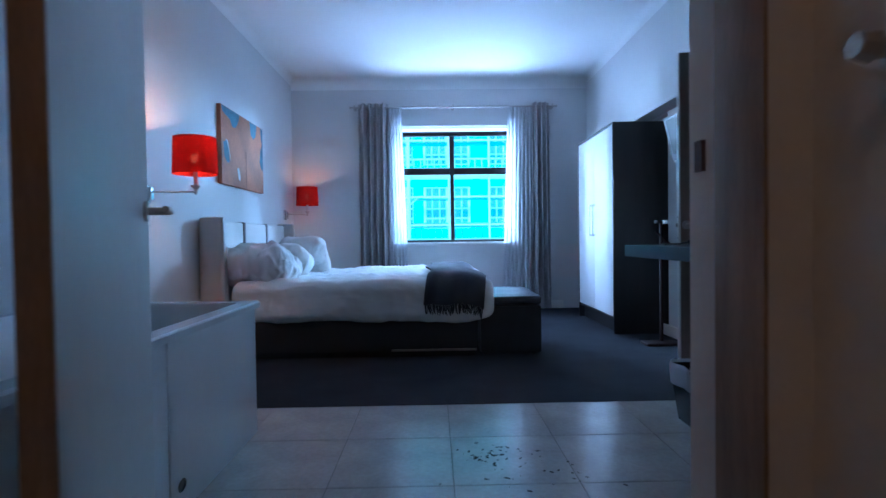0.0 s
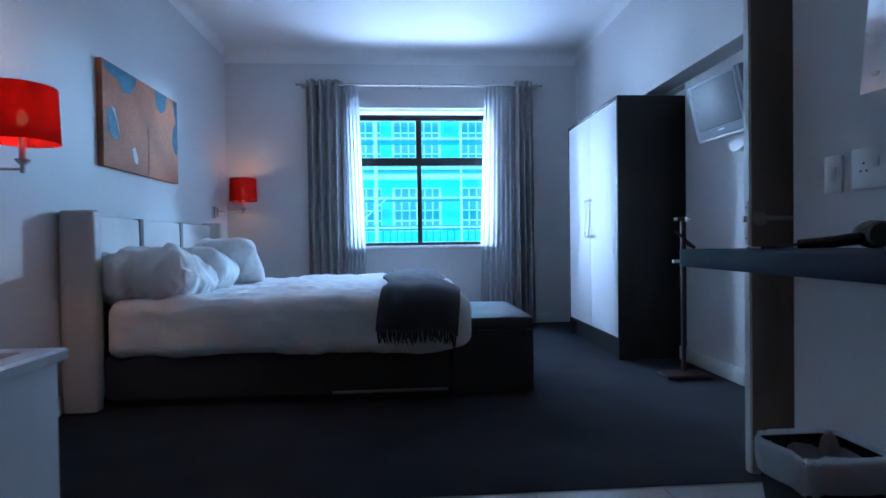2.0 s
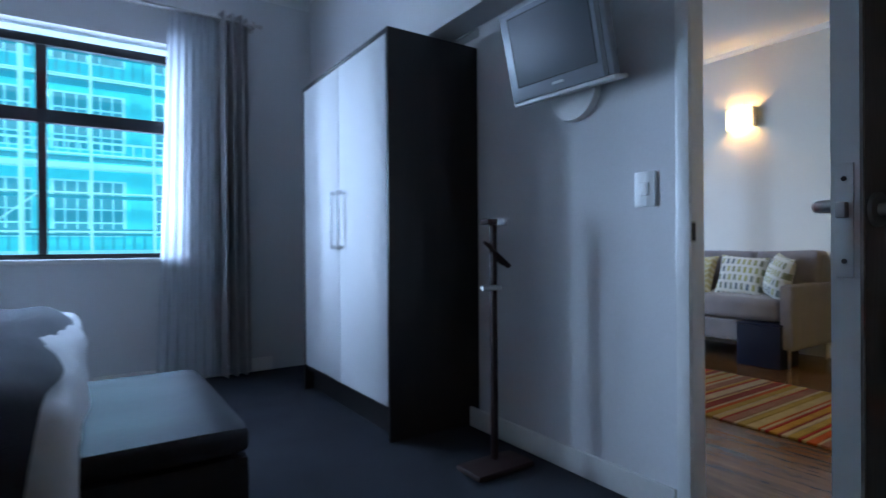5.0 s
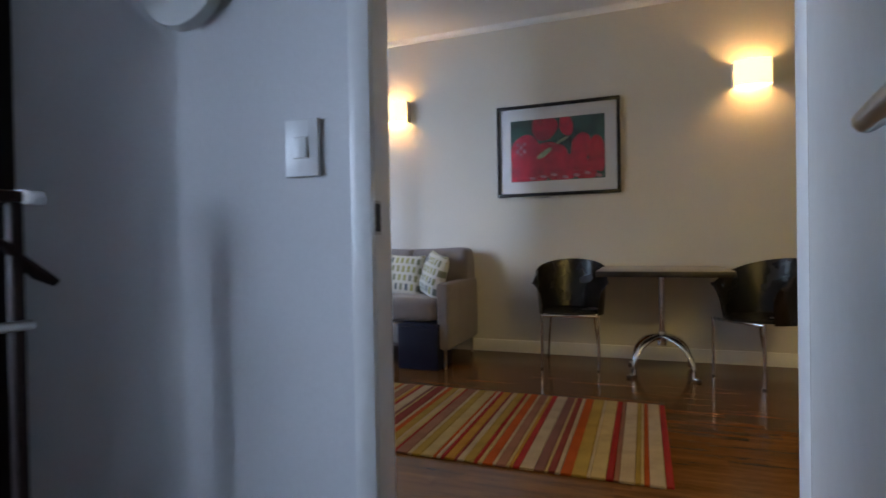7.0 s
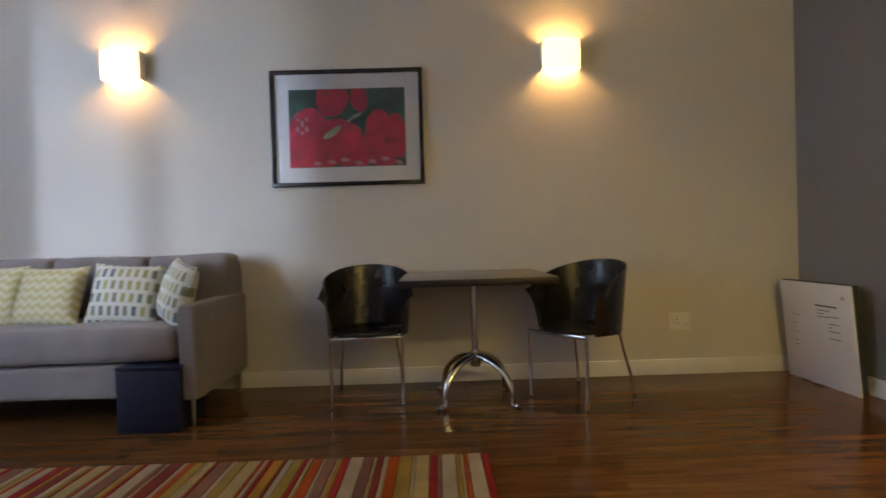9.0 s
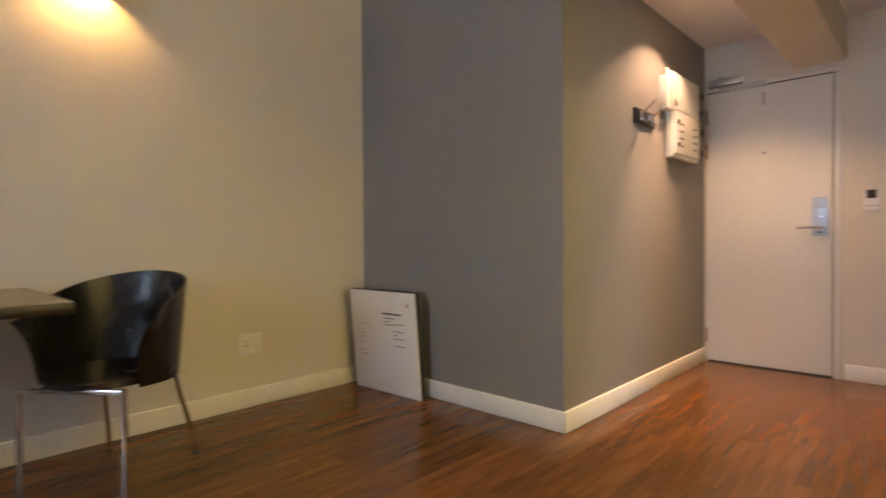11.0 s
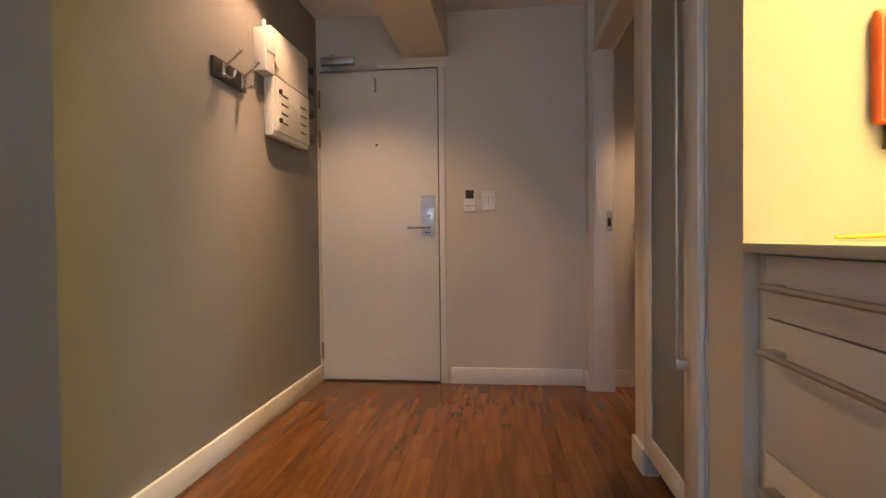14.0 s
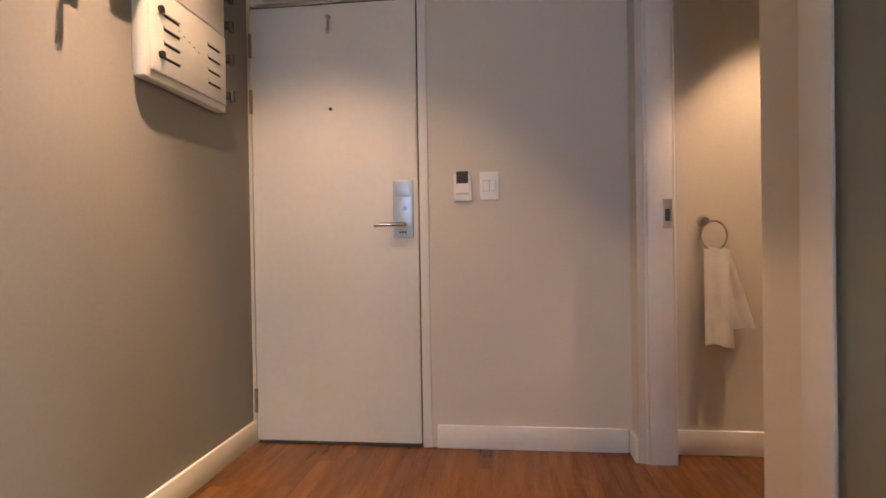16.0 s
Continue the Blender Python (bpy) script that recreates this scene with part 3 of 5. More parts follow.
for z in (0.20, 1.60, 1.86):
    part("hinge", tube(mb(), [(0.792, 0.006, z - 0.055), (0.792, 0.006, z + 0.055)], 0.008, 10), EDGEW, d, "brown hinge")
lk = part("lock_plate", box(mb(), 0.030, 0.122, -0.002, 0.012, 0.955, 1.215, 0.004), PALELOCK, d, "blue-grey steel card lock plate")
bm = mb()
tube(bm, [(0.066, 0.012, 1.012), (0.066, 0.055, 1.012), (0.08, 0.062, 1.012), (0.20, 0.062, 1.010)], [0.013, 0.011, 0.011, 0.009], 14)
part("door_handle", bm, CHROME, lk, "chrome lever handle")
part("turn_knob", tube(mb(), [(0.066, 0.012, 1.085), (0.066, 0.022, 1.085)], [0.009, 0.007], 14), CHROME, lk)
part("card_cover", box(mb(), 0.040, 0.112, 0.012, 0.017, 1.14, 1.205, 0.003), PALELOCK, lk)
for k in range(3):
    part("marking", box(mb(), 0.062 + 0.012 * k, 0.070 + 0.012 * k, 0.012, 0.0128, 0.972, 0.982), INK, lk)
part("peephole", tube(mb(), [(0.41, -0.002, 1.552), (0.41, 0.003, 1.552)], 0.008, 14), INK, d)
bm = mb()
tube(bm, [(0.415, -0.002, 1.975), (0.415, 0.012, 1.975)], 0.011, 12)
tube(bm, [(0.415, 0.012, 1.975), (0.408, 0.03, 1.95), (0.404, 0.038, 1.905), (0.404, 0.05, 1.885), (0.404, 0.062, 1.895)], 0.006, 10)
part("coat_hook", bm, STEEL, d, "small metal hook")
cl = part("closer_body", box(mb(), 0.545, 0.77, -0.002, 0.045, 2.075, 2.125, 0.006), STEEL, d, "grey overhead door closer")
bm = mb()
tube(bm, [(0.70, 0.02, 2.12), (0.70, 0.02, 2.145)], 0.012, 12)
box(bm, 0.39, 0.70, 0.048, 0.056, 2.040, 2.056, 0.002)
box(bm, 0.39, 0.75, 0.012, 0.03, 2.030, 2.042, 0.002)
part("closer_arm", bm, STEEL, cl, "metal closer arm")

# ---- bedroom ----
def curtain(name, x0, x1, y, z0, z1, waves, depth, material, label, rings=True, flare=0.0, sway=0.0):
    c = thing(name, pose((x0 + x1) / 2, y, z0), label, "curtain")
    w = x1 - x0

    def fn(u, v):
        k = 1 + flare * (1 - v)
        ph = u * waves * math.tau
        fold = math.copysign(abs(math.sin(ph)) ** 0.65, math.sin(ph)) + 0.10 * math.sin(2.0 * ph + 1.1)
        lean = 0.006 * math.sin(3 * u + 2 * v)
        return ((u - 0.5) * w * k + sway * (1 - v) + lean * (1 - v), fold * depth * (0.55 + 0.45 * (1 - v) + 0.1 * math.sin(7 * u)), v * (z1 - z0))
    part("cloth", sheet(mb(), fn, int(waves * 16), 14, 0.003), material, c)
    if rings:
        for i in range(int(waves * 2)):
            u = (i + 0.5) / (waves * 2)
            bm = mb()
            cx = (u - 0.5) * w
            pts = [(cx, 0.026 * math.cos(a * math.tau / 16), z1 - z0 - 0.055 + 0.026 * math.sin(a * math.tau / 16)) for a in range(17)]
            tube(bm, pts, 0.005, 8, False)
            part("eyelet", bm, STEEL, c, "metal eyelet ring")
    return c


curtain("curtain", -0.06, 0.33, 7.77, 0.02, 2.73, 4.5, 0.080, CURT, "grey eyelet curtain drawn open on a steel rod")
curtain("curtain", 2.22, 2.44, 7.77, 0.02, 2.73, 3.5, 0.070, CURT, "grey eyelet curtain drawn open on a steel rod", flare=0.10)
curtain("sheer_curtain", 0.31, 0.50, 7.835, 0.02, 2.70, 5, 0.016, SHEER, "white sheer curtain gathered beside the window", False, 0.25, 0.06)
curtain("sheer_curtain", 1.91, 2.25, 7.835, 0.02, 2.70, 7, 0.016, SHEER, "white sheer curtain gathered beside the window", False, 0.28, -0.05)
cr = thing("curtain_rod", pose(1.18, 7.77, 2.68), "double steel curtain rod on brackets", "curtain rod")
part("rod", tube(mb(), [(-1.33, 0, 0), (1.35, 0, 0)], 0.012, 16), STEEL, cr)
part("rod", tube(mb(), [(-1.25, 0.065, 0.012), (1.27, 0.065, 0.012)], 0.008, 12), STEEL, cr)
for x in (-1.29, 0.0, 1.31):
    bm = mb()
    tube(bm, [(x, 0.11, 0.0), (x, 0.0, 0.0)], 0.007, 10)
    tube(bm, [(x, 0.0, 0.03), (x, 0.0, -0.03)], 0.009, 10)
    tube(bm, [(x, 0.104, 0.0), (x, 0.11, 0.0)], 0.022, 14)
    part("bracket", bm, STEEL, cr)
for x in (-1.34, 1.36):
    part("finial", lathe(mb(), [(0.0, -0.018), (0.014, -0.012), (0.019, 0), (0.014, 0.012), (0.0, 0.018)], x, 0, 14), STEEL, cr)

# bed
bed = thing("bed", pose(-0.75, 5.05, 0), "king-size bed with a white duvet and black base", "bed")
part("base", soft(mb(), 0.0, 2.008, 0.0, 2.02, 0.045, 0.31, 0.02, 8), BLACKFAB, bed, "black upholstered bed base")
part("plinth", box(mb(), 0.03, 1.98, 0.035, 1.98, 0.0, 0.045), BLACKFAB, bed)
part("piping_strip", box(mb(), 1.30, 1.99, -0.004, 0.002, 0.048, 0.066, 0.001), SOFAM, bed, "pale strip along the foot of the base")
part("mattress", soft(mb(), 0.0, 2.0, 0.01, 2.01, 0.31, 0.57, 0.05, 10), DUVETM, bed, "white mattress")
bm = mb()


soft(bm, 0.02, 2.14, -0.055, 2.08, 0.285, 0.630, 0.09, 84, 0.030, 2.4, 0.0, 3.0)
for v in bm.verts:
    k = noise.fractal(Vector((v.co.x * 3.2, v.co.z * 1.2 + v.co.y * 2.0, 5.0)), 1.0, 2.0, 4)
    if v.co.y < 0.05:
        v.co.y += 0.012 * math.sin(v.co.x * 11 + 3 * k) * (0.62 - v.co.z) * 2.2
        if v.co.z < 0.40: v.co.z += 0.022 * k
    elif v.co.z > 0.6:
        v.co.z += 0.006 * math.sin(v.co.x * 17 + v.co.y * 9 + 5 * k)
    if v.co.x > 2.0: v.co.x += 0.02 * k
    w = noise.ridged_multi_fractal(Vector((v.co.x * 2.0 + v.co.y * 1.1, v.co.y * 2.6 - v.co.x, v.co.z * 3)), 0.9, 2.2, 4, 1.0, 2.0)
    v.co.z += 0.011 * (w - 1.0) if v.co.z > 0.55 else 0.0
    if v.co.y < 0.0: v.co.y -= 0.013 * (w - 1.0)
part("duvet", bm, COTTON, bed, "rumpled white cotton duvet")

hb = thing("headboard", pose(-0.95, 4.97, 0), "cream padded headboard with side wings", "headboard")
for k in range(3):
    y0 = 0.10 + k * 0.667
    part("panel", soft(mb(), 0.0, 0.10, y0 + 0.003, y0 + 0.655, 0.02, 1.13, 0.02, 8), CREAMLE, hb)
for y0 in (0.0, 2.085):
    part("wing", soft(mb(), 0.0, 0.20, y0, y0 + 0.10, 0.0, 1.155, 0.03, 8), CREAMLE, hb)
for k in (1, 2):
    part("joint_strip", box(mb(), 0.0, 0.104, 0.10 + k * 0.667 - 0.030, 0.10 + k * 0.667 + 0.022, 0.02, 1.134, 0.006), SOFAM, hb, "grey strip between the pads")


def pillow(m, w, h, t, crumple, seed, label):
    """A stuffed pillow in its own xy plane, with deep creases."""
    p = thing("pillow", m, label, "pillow", "pillows on the bed")
    bm = soft(mb(), -w / 2, w / 2, -h / 2, h / 2, -t / 2, t / 2, t * 0.48, 48, crumple, 4.0, 0.03, seed)
    for v in bm.verts:
        e = max(abs(v.co.x) / (w / 2), abs(v.co.y) / (h / 2))
        v.co.z *= 1.0 - 0.55 * max(0.0, e - 0.45) ** 1.3
        q = Vector((v.co.x * 9 + v.co.y * 6 + seed, v.co.y * 12 - v.co.x * 5, seed))
        v.co.z += 0.85 * crumple * (noise.ridged_multi_fractal(q * 0.75, 1.1, 2.0, 2, 1.0, 2.0) - 1.0) * (1 - 0.4 * e)
        if crumple > 0.030:
            near = max(0.0, -v.co.x / (w / 2) - 0.05)
            v.co.z += near * (0.030 * math.sin(v.co.y * 26 + 5 * noise.noise(v.co * 6)) + 0.020) * (1 if v.co.z > 0 else 0.2)
            v.co.x += near * 0.05 * noise.fractal(q * 0.6, 1.0, 2.0, 3)
        v.co.y += 0.4 * crumple * noise.noise(q * 0.8) * e
    part("case", bm, COTTON, p)
    return p


pillow(pose(-0.60, 5.40, 0.735, 0, 4, 93), 0.68, 0.64, 0.31, 0.034, 4.0, "crumpled white pillow lying rolled up on the bed")
pillow(pose(-0.56, 5.82, 0.745, -4, 10, 96), 0.62, 0.60, 0.28, 0.018, 1.0, "white pillow lying against a crumpled one")
pillow(pose(-0.44, 6.34, 0.765, 0, 42, 95), 0.62, 0.48, 0.22, 0.022, 9.0, "white pillow leaning against another pillow")

th = thing("throw_blanket", pose(0.80, 5.05, 0.6), "dark navy wool throw with fringes across the bed end", "blanket")


def throw(u, v):
    s = u * 2.02 - 0.23
    x = v * 0.46 + 0.03 * math.sin(s * 5) + 0.05
    z, y = 0.068, s
    if s < 0.05:
        k = 0.05 - s
        y = 0.05 - 0.185 * (1 - math.exp(-k * 9)) - 0.03 * k
        z = 0.068 - max(0, k - 0.03) * 0.9
    z += 0.010 * noise.fractal(Vector((x * 6, s * 3, 2)), 1.0, 2.0, 3) + 0.006 * math.sin(v * 14 + s * 2)
    if v > 0.75: z -= (v - 0.75) ** 2 * 0.8
    if s < 0.05: y -= 0.012 * math.sin(v * 16)
    return (x, y, z)


part("cloth", sheet(mb(), throw, 44, 26, 0.016), NAVY, th)
bm = mb()
for k in range(46):
    v = (k + 0.5) / 46
    p = Vector(throw(0.0, v))
    q = [p, p + Vector((random.uniform(-0.006, 0.006), -0.008, -0.03)), p + Vector((random.uniform(-0.014, 0.014), -0.004, random.uniform(-0.06, -0.085)))]
    tube(bm, q, [0.0045, 0.0055, 0.003], 5)
part("fringe", bm, NAVY, th, "twisted wool fringe")

be = thing("bench", pose(1.275, 5.075, 0), "black leatherette bench at the foot of the bed", "bench")
part("body", soft(mb(), 0.0, 0.503, 0.0, 0.88, 0.015, 0.40, 0.015, 8), BENCHM, be)
part("cushion_top", soft(mb(), -0.002, 0.507, -0.003, 0.883, 0.402, 0.485, 0.03, 10, 0.003), BENCHM, be)
for x in (0.05, 0.45):
    for y in (0.05, 0.83):
        part("foot", tube(mb(), [(x, y, 0), (x, y, 0.016)], 0.02, 10), INK, be)

# painting over the bed
pt = thing("painting", pose(-0.96, 5.97, 1.81), "unframed abstract canvas in orange and teal", "painting")
part("canvas", box(mb(), 0.0, 0.04, -0.56, 0.56, -0.345, 0.345, 0.003), mat("orange_canvas_paint", (0.46, 0.145, 0.065), 0.65, var=0.22, scale=3, fine=60, bump=0.12), pt)
TEAL = mat("teal_canvas_paint", (0.045, 0.16, 0.23), 0.65, var=0.3, scale=6, fine=60, bump=0.1)
PALEP = mat("pale_canvas_paint", (0.55, 0.52, 0.50), 0.65, var=0.1, scale=6, fine=60, bump=0.1)
DARKP = mat("brown_canvas_paint", (0.20, 0.06, 0.03), 0.65, var=0.2, scale=6, bump=0.1)


def blot(name, outline, material, x=0.0415):
    bm = mb()
    bm.faces.new([bm.verts.new((x, y, z)) for y, z in outline])
    r = bmesh.ops.extrude_face_region(bm, geom=list(bm.faces))
    bmesh.ops.translate(bm, vec=(-0.0012, 0, 0), verts=[v for v in r["geom"] if isinstance(v, bmesh.types.BMVert)])
    return part(name, bm, material, pt)


blot("paint_patch", [(-0.555, 0.34), (-0.12, 0.34), (-0.14, 0.28), (-0.22, 0.20), (-0.30, 0.19), (-0.36, 0.25), (-0.46, 0.27), (-0.53, 0.29)], TEAL)
blot("paint_patch", [(0.16, 0.34), (0.36, 0.34), (0.35, 0.28), (0.33, 0.22), (0.26, 0.18), (0.19, 0.21), (0.17, 0.27)], TEAL)
blot("paint_patch", [(0.48, 0.34), (0.555, 0.34), (0.555, -0.10), (0.50, -0.10), (0.45, -0.02), (0.47, 0.10), (0.53, 0.16), (0.50, 0.24)], TEAL)
blot("paint_patch", [(-0.52, 0.02), (-0.45, 0.05), (-0.40, -0.02), (-0.38, -0.14), (-0.44, -0.15), (-0.50, -0.10)], TEAL)
blot("paint_patch", [(-0.20, -0.18), (-0.16, -0.16), (-0.12, -0.24), (-0.13, -0.28), (-0.17, -0.27)], PALEP)
blot("paint_patch", [(-0.46, 0.06), (-0.42, 0.05), (-0.37, -0.08), (-0.36, -0.13), (-0.39, -0.05)], PALEP)
blot("paint_stroke", [(0.035, 0.02), (0.045, 0.02), (0.05, -0.20), (0.035, -0.34), (0.02, -0.34), (0.035, -0.20)], DARKP)


def swing_lamp(m, ax, ay, label):
    """A wall lamp whose arm reaches from the wall plate to (ax, ay)."""
    w = thing("wall_lamp", m, label, "wall lamp", "bedside wall lamps")
    part("wall_plate", box(mb(), 0.0, 0.022, -0.035, 0.035, -0.06, 0.06, 0.004), CHROME, w, "chrome wall plate")
    part("switch_box", box(mb(), 0.022, 0.05, -0.022, 0.022, -0.045, 0.045, 0.005), CHROME, w)
    bm = mb()
    tube(bm, [(0.05, 0, 0.012), (ax * 0.55, ay * 0.6, 0.012), (ax - 0.012, ay, 0.012)], 0.0065, 10)
    tube(bm, [(ax, ay, -0.005), (ax, ay, 0.03)], 0.011, 12)
    part("arm", bm, STEEL, w, "thin metal swing arm")
    part("drip_cup", lathe(mb(), [(0.0, 0.03), (0.012, 0.03), (0.03, 0.05), (0.03, 0.056), (0.0, 0.056)], ax, ay, 20), STEEL, w)
    part("lamp_holder", tube(mb(), [(ax, ay, 0.056), (ax, ay, 0.16)], 0.013, 14), CREAMLE, w)
    part("bulb", lathe(mb(), [(0.0, 0.20), (0.016, 0.205), (0.022, 0.225), (0.022, 0.24), (0.012, 0.262), (0.0, 0.266)], ax, ay, 16), BULB, w)
    bm = mb()
    lathe(bm, [(0.140, 0.128), (0.132, 0.368), (0.129, 0.368), (0.137, 0.128), (0.140, 0.128)], ax, ay, 48)
    sh = part("shade", bm, REDSH, w, "red fabric drum shade, lit")
    bm = mb()
    for k in range(3):
        a = k * math.tau / 3
        tube(bm, [(ax, ay, 0.20), (ax + 0.135 * math.cos(a), ay + 0.135 * math.sin(a), 0.20)], 0.002, 6)
    part("shade_ring", bm, STEEL, sh)
    return w


swing_lamp(pose(-0.96, 4.24, 1.275), 0.305, 0.05, "chrome swing-arm lamp with a red drum shade beside the bed")
swing_lamp(pose(-0.96, 7.44, 1.275), 0.244, 0.207, "chrome swing-arm lamp with a red drum shade near the curtain")


def plate(name, m, w, h, label, rockers=1, category="switch", pins=False):
    """A wall plate in its own xz plane that faces -y."""
    s = thing(name, m, label, category)
    part("cover", box(mb(), -w / 2, w / 2, -0.010, 0.0, -h / 2, h / 2, 0.003), PLASTIC, s)
    for k in range(rockers):
        x = (k - (rockers - 1) / 2) * 0.028
        w2 = 0.017 if rockers == 1 and w > 0.08 else 0.012
        part("rocker_seat", box(mb(), x - w2 - 0.002, x + w2 + 0.002, -0.0106, -0.0101, -0.025, 0.025), STEEL, s)
        part("rocker", box(mb(), x - w2, x + w2, -0.0150, -0.0107, -0.023, 0.023, 0.002), PLASTIC, s)
    if pins:
        for dx, dz in ((0, 0.016), (-0.011, -0.008), (0.011, -0.008)):
            part("pin_hole", tube(mb(), [(dx - 0.018, -0.0105, dz), (dx - 0.018, -0.0098, dz)], 0.0042, 10), INK, s)
        part("rocker", box(mb(), 0.022, 0.038, -0.0145, -0.0102, 0.0, 0.03, 0.002), PLASTIC, s)
    return s


plate("light_switch", pose(-0.96, 4.27, 1.13, 0, 0, 90), 0.055, 0.12, "white switch plate under the bedside lamp")
plate("light_switch", pose(3.14, 4.785, 1.178, 0, 0, -90), 0.088, 0.13, "white square light switch beside the living room door")
plate("light_switch", pose(2.447, 3.555, 1.155, 0, 0, -90), 0.072, 0.125, "white narrow light switch above the shelf")
plate("wall_socket", pose(2.447, 3.415, 1.16, 0, 0, -90), 0.13, 0.13, "white wall socket above the vanity shelf", 0, "socket", True)

# wardrobe
wd = thing("wardrobe", pose(2.65, 5.895, 0), "tall dark wenge wardrobe with two glossy white doors", "wardrobe")
part("side_panel", box(mb(), 0.0, 0.555, 0.0, 0.022, 0.0, 2.065, 0.002), WENGE, wd)
part("side_panel", box(mb(), 0.0, 0.555, 1.230, 1.252, 0.0, 2.065, 0.002), WENGE, wd)
part("top_panel", box(mb(), 0.0, 0.555, 0.0225, 1.2295, 2.043, 2.065, 0.002), WENGE, wd)
part("back_panel", box(mb(), 0.540, 0.555, 0.0225, 1.2295, 0.08, 2.042), WENGE, wd)
part("bottom_panel", box(mb(), 0.02, 0.539, 0.0225, 1.2295, 0.13, 0.155), WENGE, wd)
part("plinth", box(mb(), 0.06, 0.08, 0.0225, 1.2295, 0.0, 0.129), WENGE, wd)
for y0, y1, hy in ((0.028, 0.623, 0.578), (0.628, 1.223, 0.676)):
    dr = part("door", box(mb(), 0.001, 0.019, y0, y1, 0.172, 2.036, 0.0015), MELAM, wd, "glossy white door")
    bm = mb()
    box(bm, -0.034, -0.026, hy - 0.006, hy + 0.006, 0.965, 1.30, 0.002)
    for z in (0.972, 1.293):
        box(bm, -0.030, -0.002, hy - 0.006, hy + 0.006, z - 0.012, z + 0.012, 0.002)
    part("handle", bm, CHROME, dr, "chrome bar handle")

# television on its bracket
tv = thing("television", pose(2.99, 5.087, 1.785, 0, 0, -86.5) @ pose(0, 0, 0, 14, 0, 0) @ Matrix.Scale(0.83, 4), "silver flat television tilted down on a wall bracket", "television")
part("casing", box(mb(), -0.315, 0.315, -0.04, 0.012, -0.22, 0.225, 0.012), TVGREY, tv)
part("back_shell", soft(mb(), -0.25, 0.25, 0.010, 0.07, -0.17, 0.18, 0.03, 6), TVGREY, tv)
part("screen", box(mb(), -0.252, 0.232, -0.0425, -0.0385, -0.145, 0.19, 0.001), SCREEN, tv, "grey glossy screen")
bm = mb()
for a, b, c, d in ((-0.258, 0.238, 0.1905, 0.197), (-0.258, 0.238, -0.152, -0.1455), (-0.258, -0.2525, -0.145, 0.19), (0.2325, 0.238, -0.145, 0.19)):
    box(bm, a, b, -0.0422, -0.0385, c, d)
part("screen_surround", bm, INK, tv, "thin black line round the screen")
part("bezel_line", box(mb(), 0.262, 0.286, -0.0425, -0.0385, -0.215, 0.222), INK, tv, "black strip at the side of the screen")
part("logo_mark", box(mb(), -0.035, 0.035, -0.0425, -0.0385, -0.185, -0.173), PLASTIC, tv)
part("speaker_lip", box(mb(), -0.31, 0.31, -0.036, 0.075, -0.240, -0.221, 0.006), PLASTIC, tv, "pale underside panel")
br = thing("tv_bracket", pose(3.14, 5.12, 1.625), "round white wall bracket holding the television", "bracket")
part("wall_disc", tube(mb(), [(0, 0, 0), (-0.03, 0, 0)], [0.13, 0.125], 32), PLASTIC, br)
bm = mb()
tube(bm, [(-0.03, 0, 0), (-0.07, -0.01, 0.08), (-0.105, -0.03, 0.15)], 0.025, 12)
part("bracket_arm", bm, PLASTIC, br)
sb = plate("wall_socket", pose(3.14, 4.83, 2.02, 0, 0, -90), 0.10, 0.10, "white socket plate high behind the television", 0, "socket", True)
bm = mb()
tube(bm, [(3.125, 4.84, 2.02), (3.08, 4.86, 2.0), (3.07, 4.93, 1.98), (3.09, 5.0, 1.93)], 0.004, 8)
tc_ = thing("power_cable", pose(0, 0, 0), "dark cable from the socket to the television", "cable")
part("cord", bm, INK, tc_)

# valet stand
vs = thing("valet_stand", pose(2.895, 5.385, 0), "dark red-brown wooden valet stand beside the wardrobe", "valet stand")
part("base", soft(mb(), -0.17, 0.14, -0.11, 0.06, 0.0, 0.032, 0.015, 6), MAHOGANY, vs)
part("post", box(mb(), -0.013, 0.013, -0.014, 0.014, 0.032, 1.066, 0.005), MAHOGANY, vs)
part("hanger", tube(mb(), [(-0.05, 0.0, 0.99), (-0.02, 0, 0.97), (0.01, -0.005, 0.935), (0.04, -0.01, 0.905), (0.075, -0.02, 0.88)], [0.010, 0.014, 0.018, 0.022, 0.014], 12, flat=0.7), MAHOGANY, vs)
part("tray", box(mb(), -0.05, 0.05, -0.03, 0.03, 1.065, 1.09, 0.004), MAHOGANY, vs)
part("tray_end", box(mb(), 0.0, 0.052, -0.032, 0.032, 1.060, 1.094, 0.004), CHROME, vs, "chrome end cap")
part("trouser_bar", tube(mb(), [(-0.08, -0.02, 0.79), (0.02, -0.02, 0.79)], 0.012, 12), STEEL, vs)

# vanity shelf and what lies on it
sh = thing("vanity_shelf", pose(2.447, 2.0, 0.85), "dark navy floating vanity shelf under a mirror", "shelf")
part("board", box(mb(), -0.50, -0.001, 0.0, 1.645, 0.0, 0.060, 0.003), DARKNAVY, sh)
part("wall_batten", box(mb(), -0.03, -0.001, 0.05, 1.6, -0.04, -0.0005), DARKNAVY, sh)
mi = thing("mirror", pose(2.315, 3.03, 1.345, 0, 6, 5), "frameless wall mirror held by small clips", "mirror")
part("mirror_glass", box(mb(), -0.008, -0.002, -0.47, 0.25, 0.0, 0.80, 0.001), MIRROR, mi)
part("backing", box(mb(), -0.0018, -0.0002, -0.46, 0.24, 0.01, 0.79), INK, mi)
for y in (-0.43, 0.21):
    for z in (0.05, 0.75):
        part("clip", tube(mb(), [(-0.0085, y, z), (-0.012, y, z)], 0.008, 12), STEEL, mi)
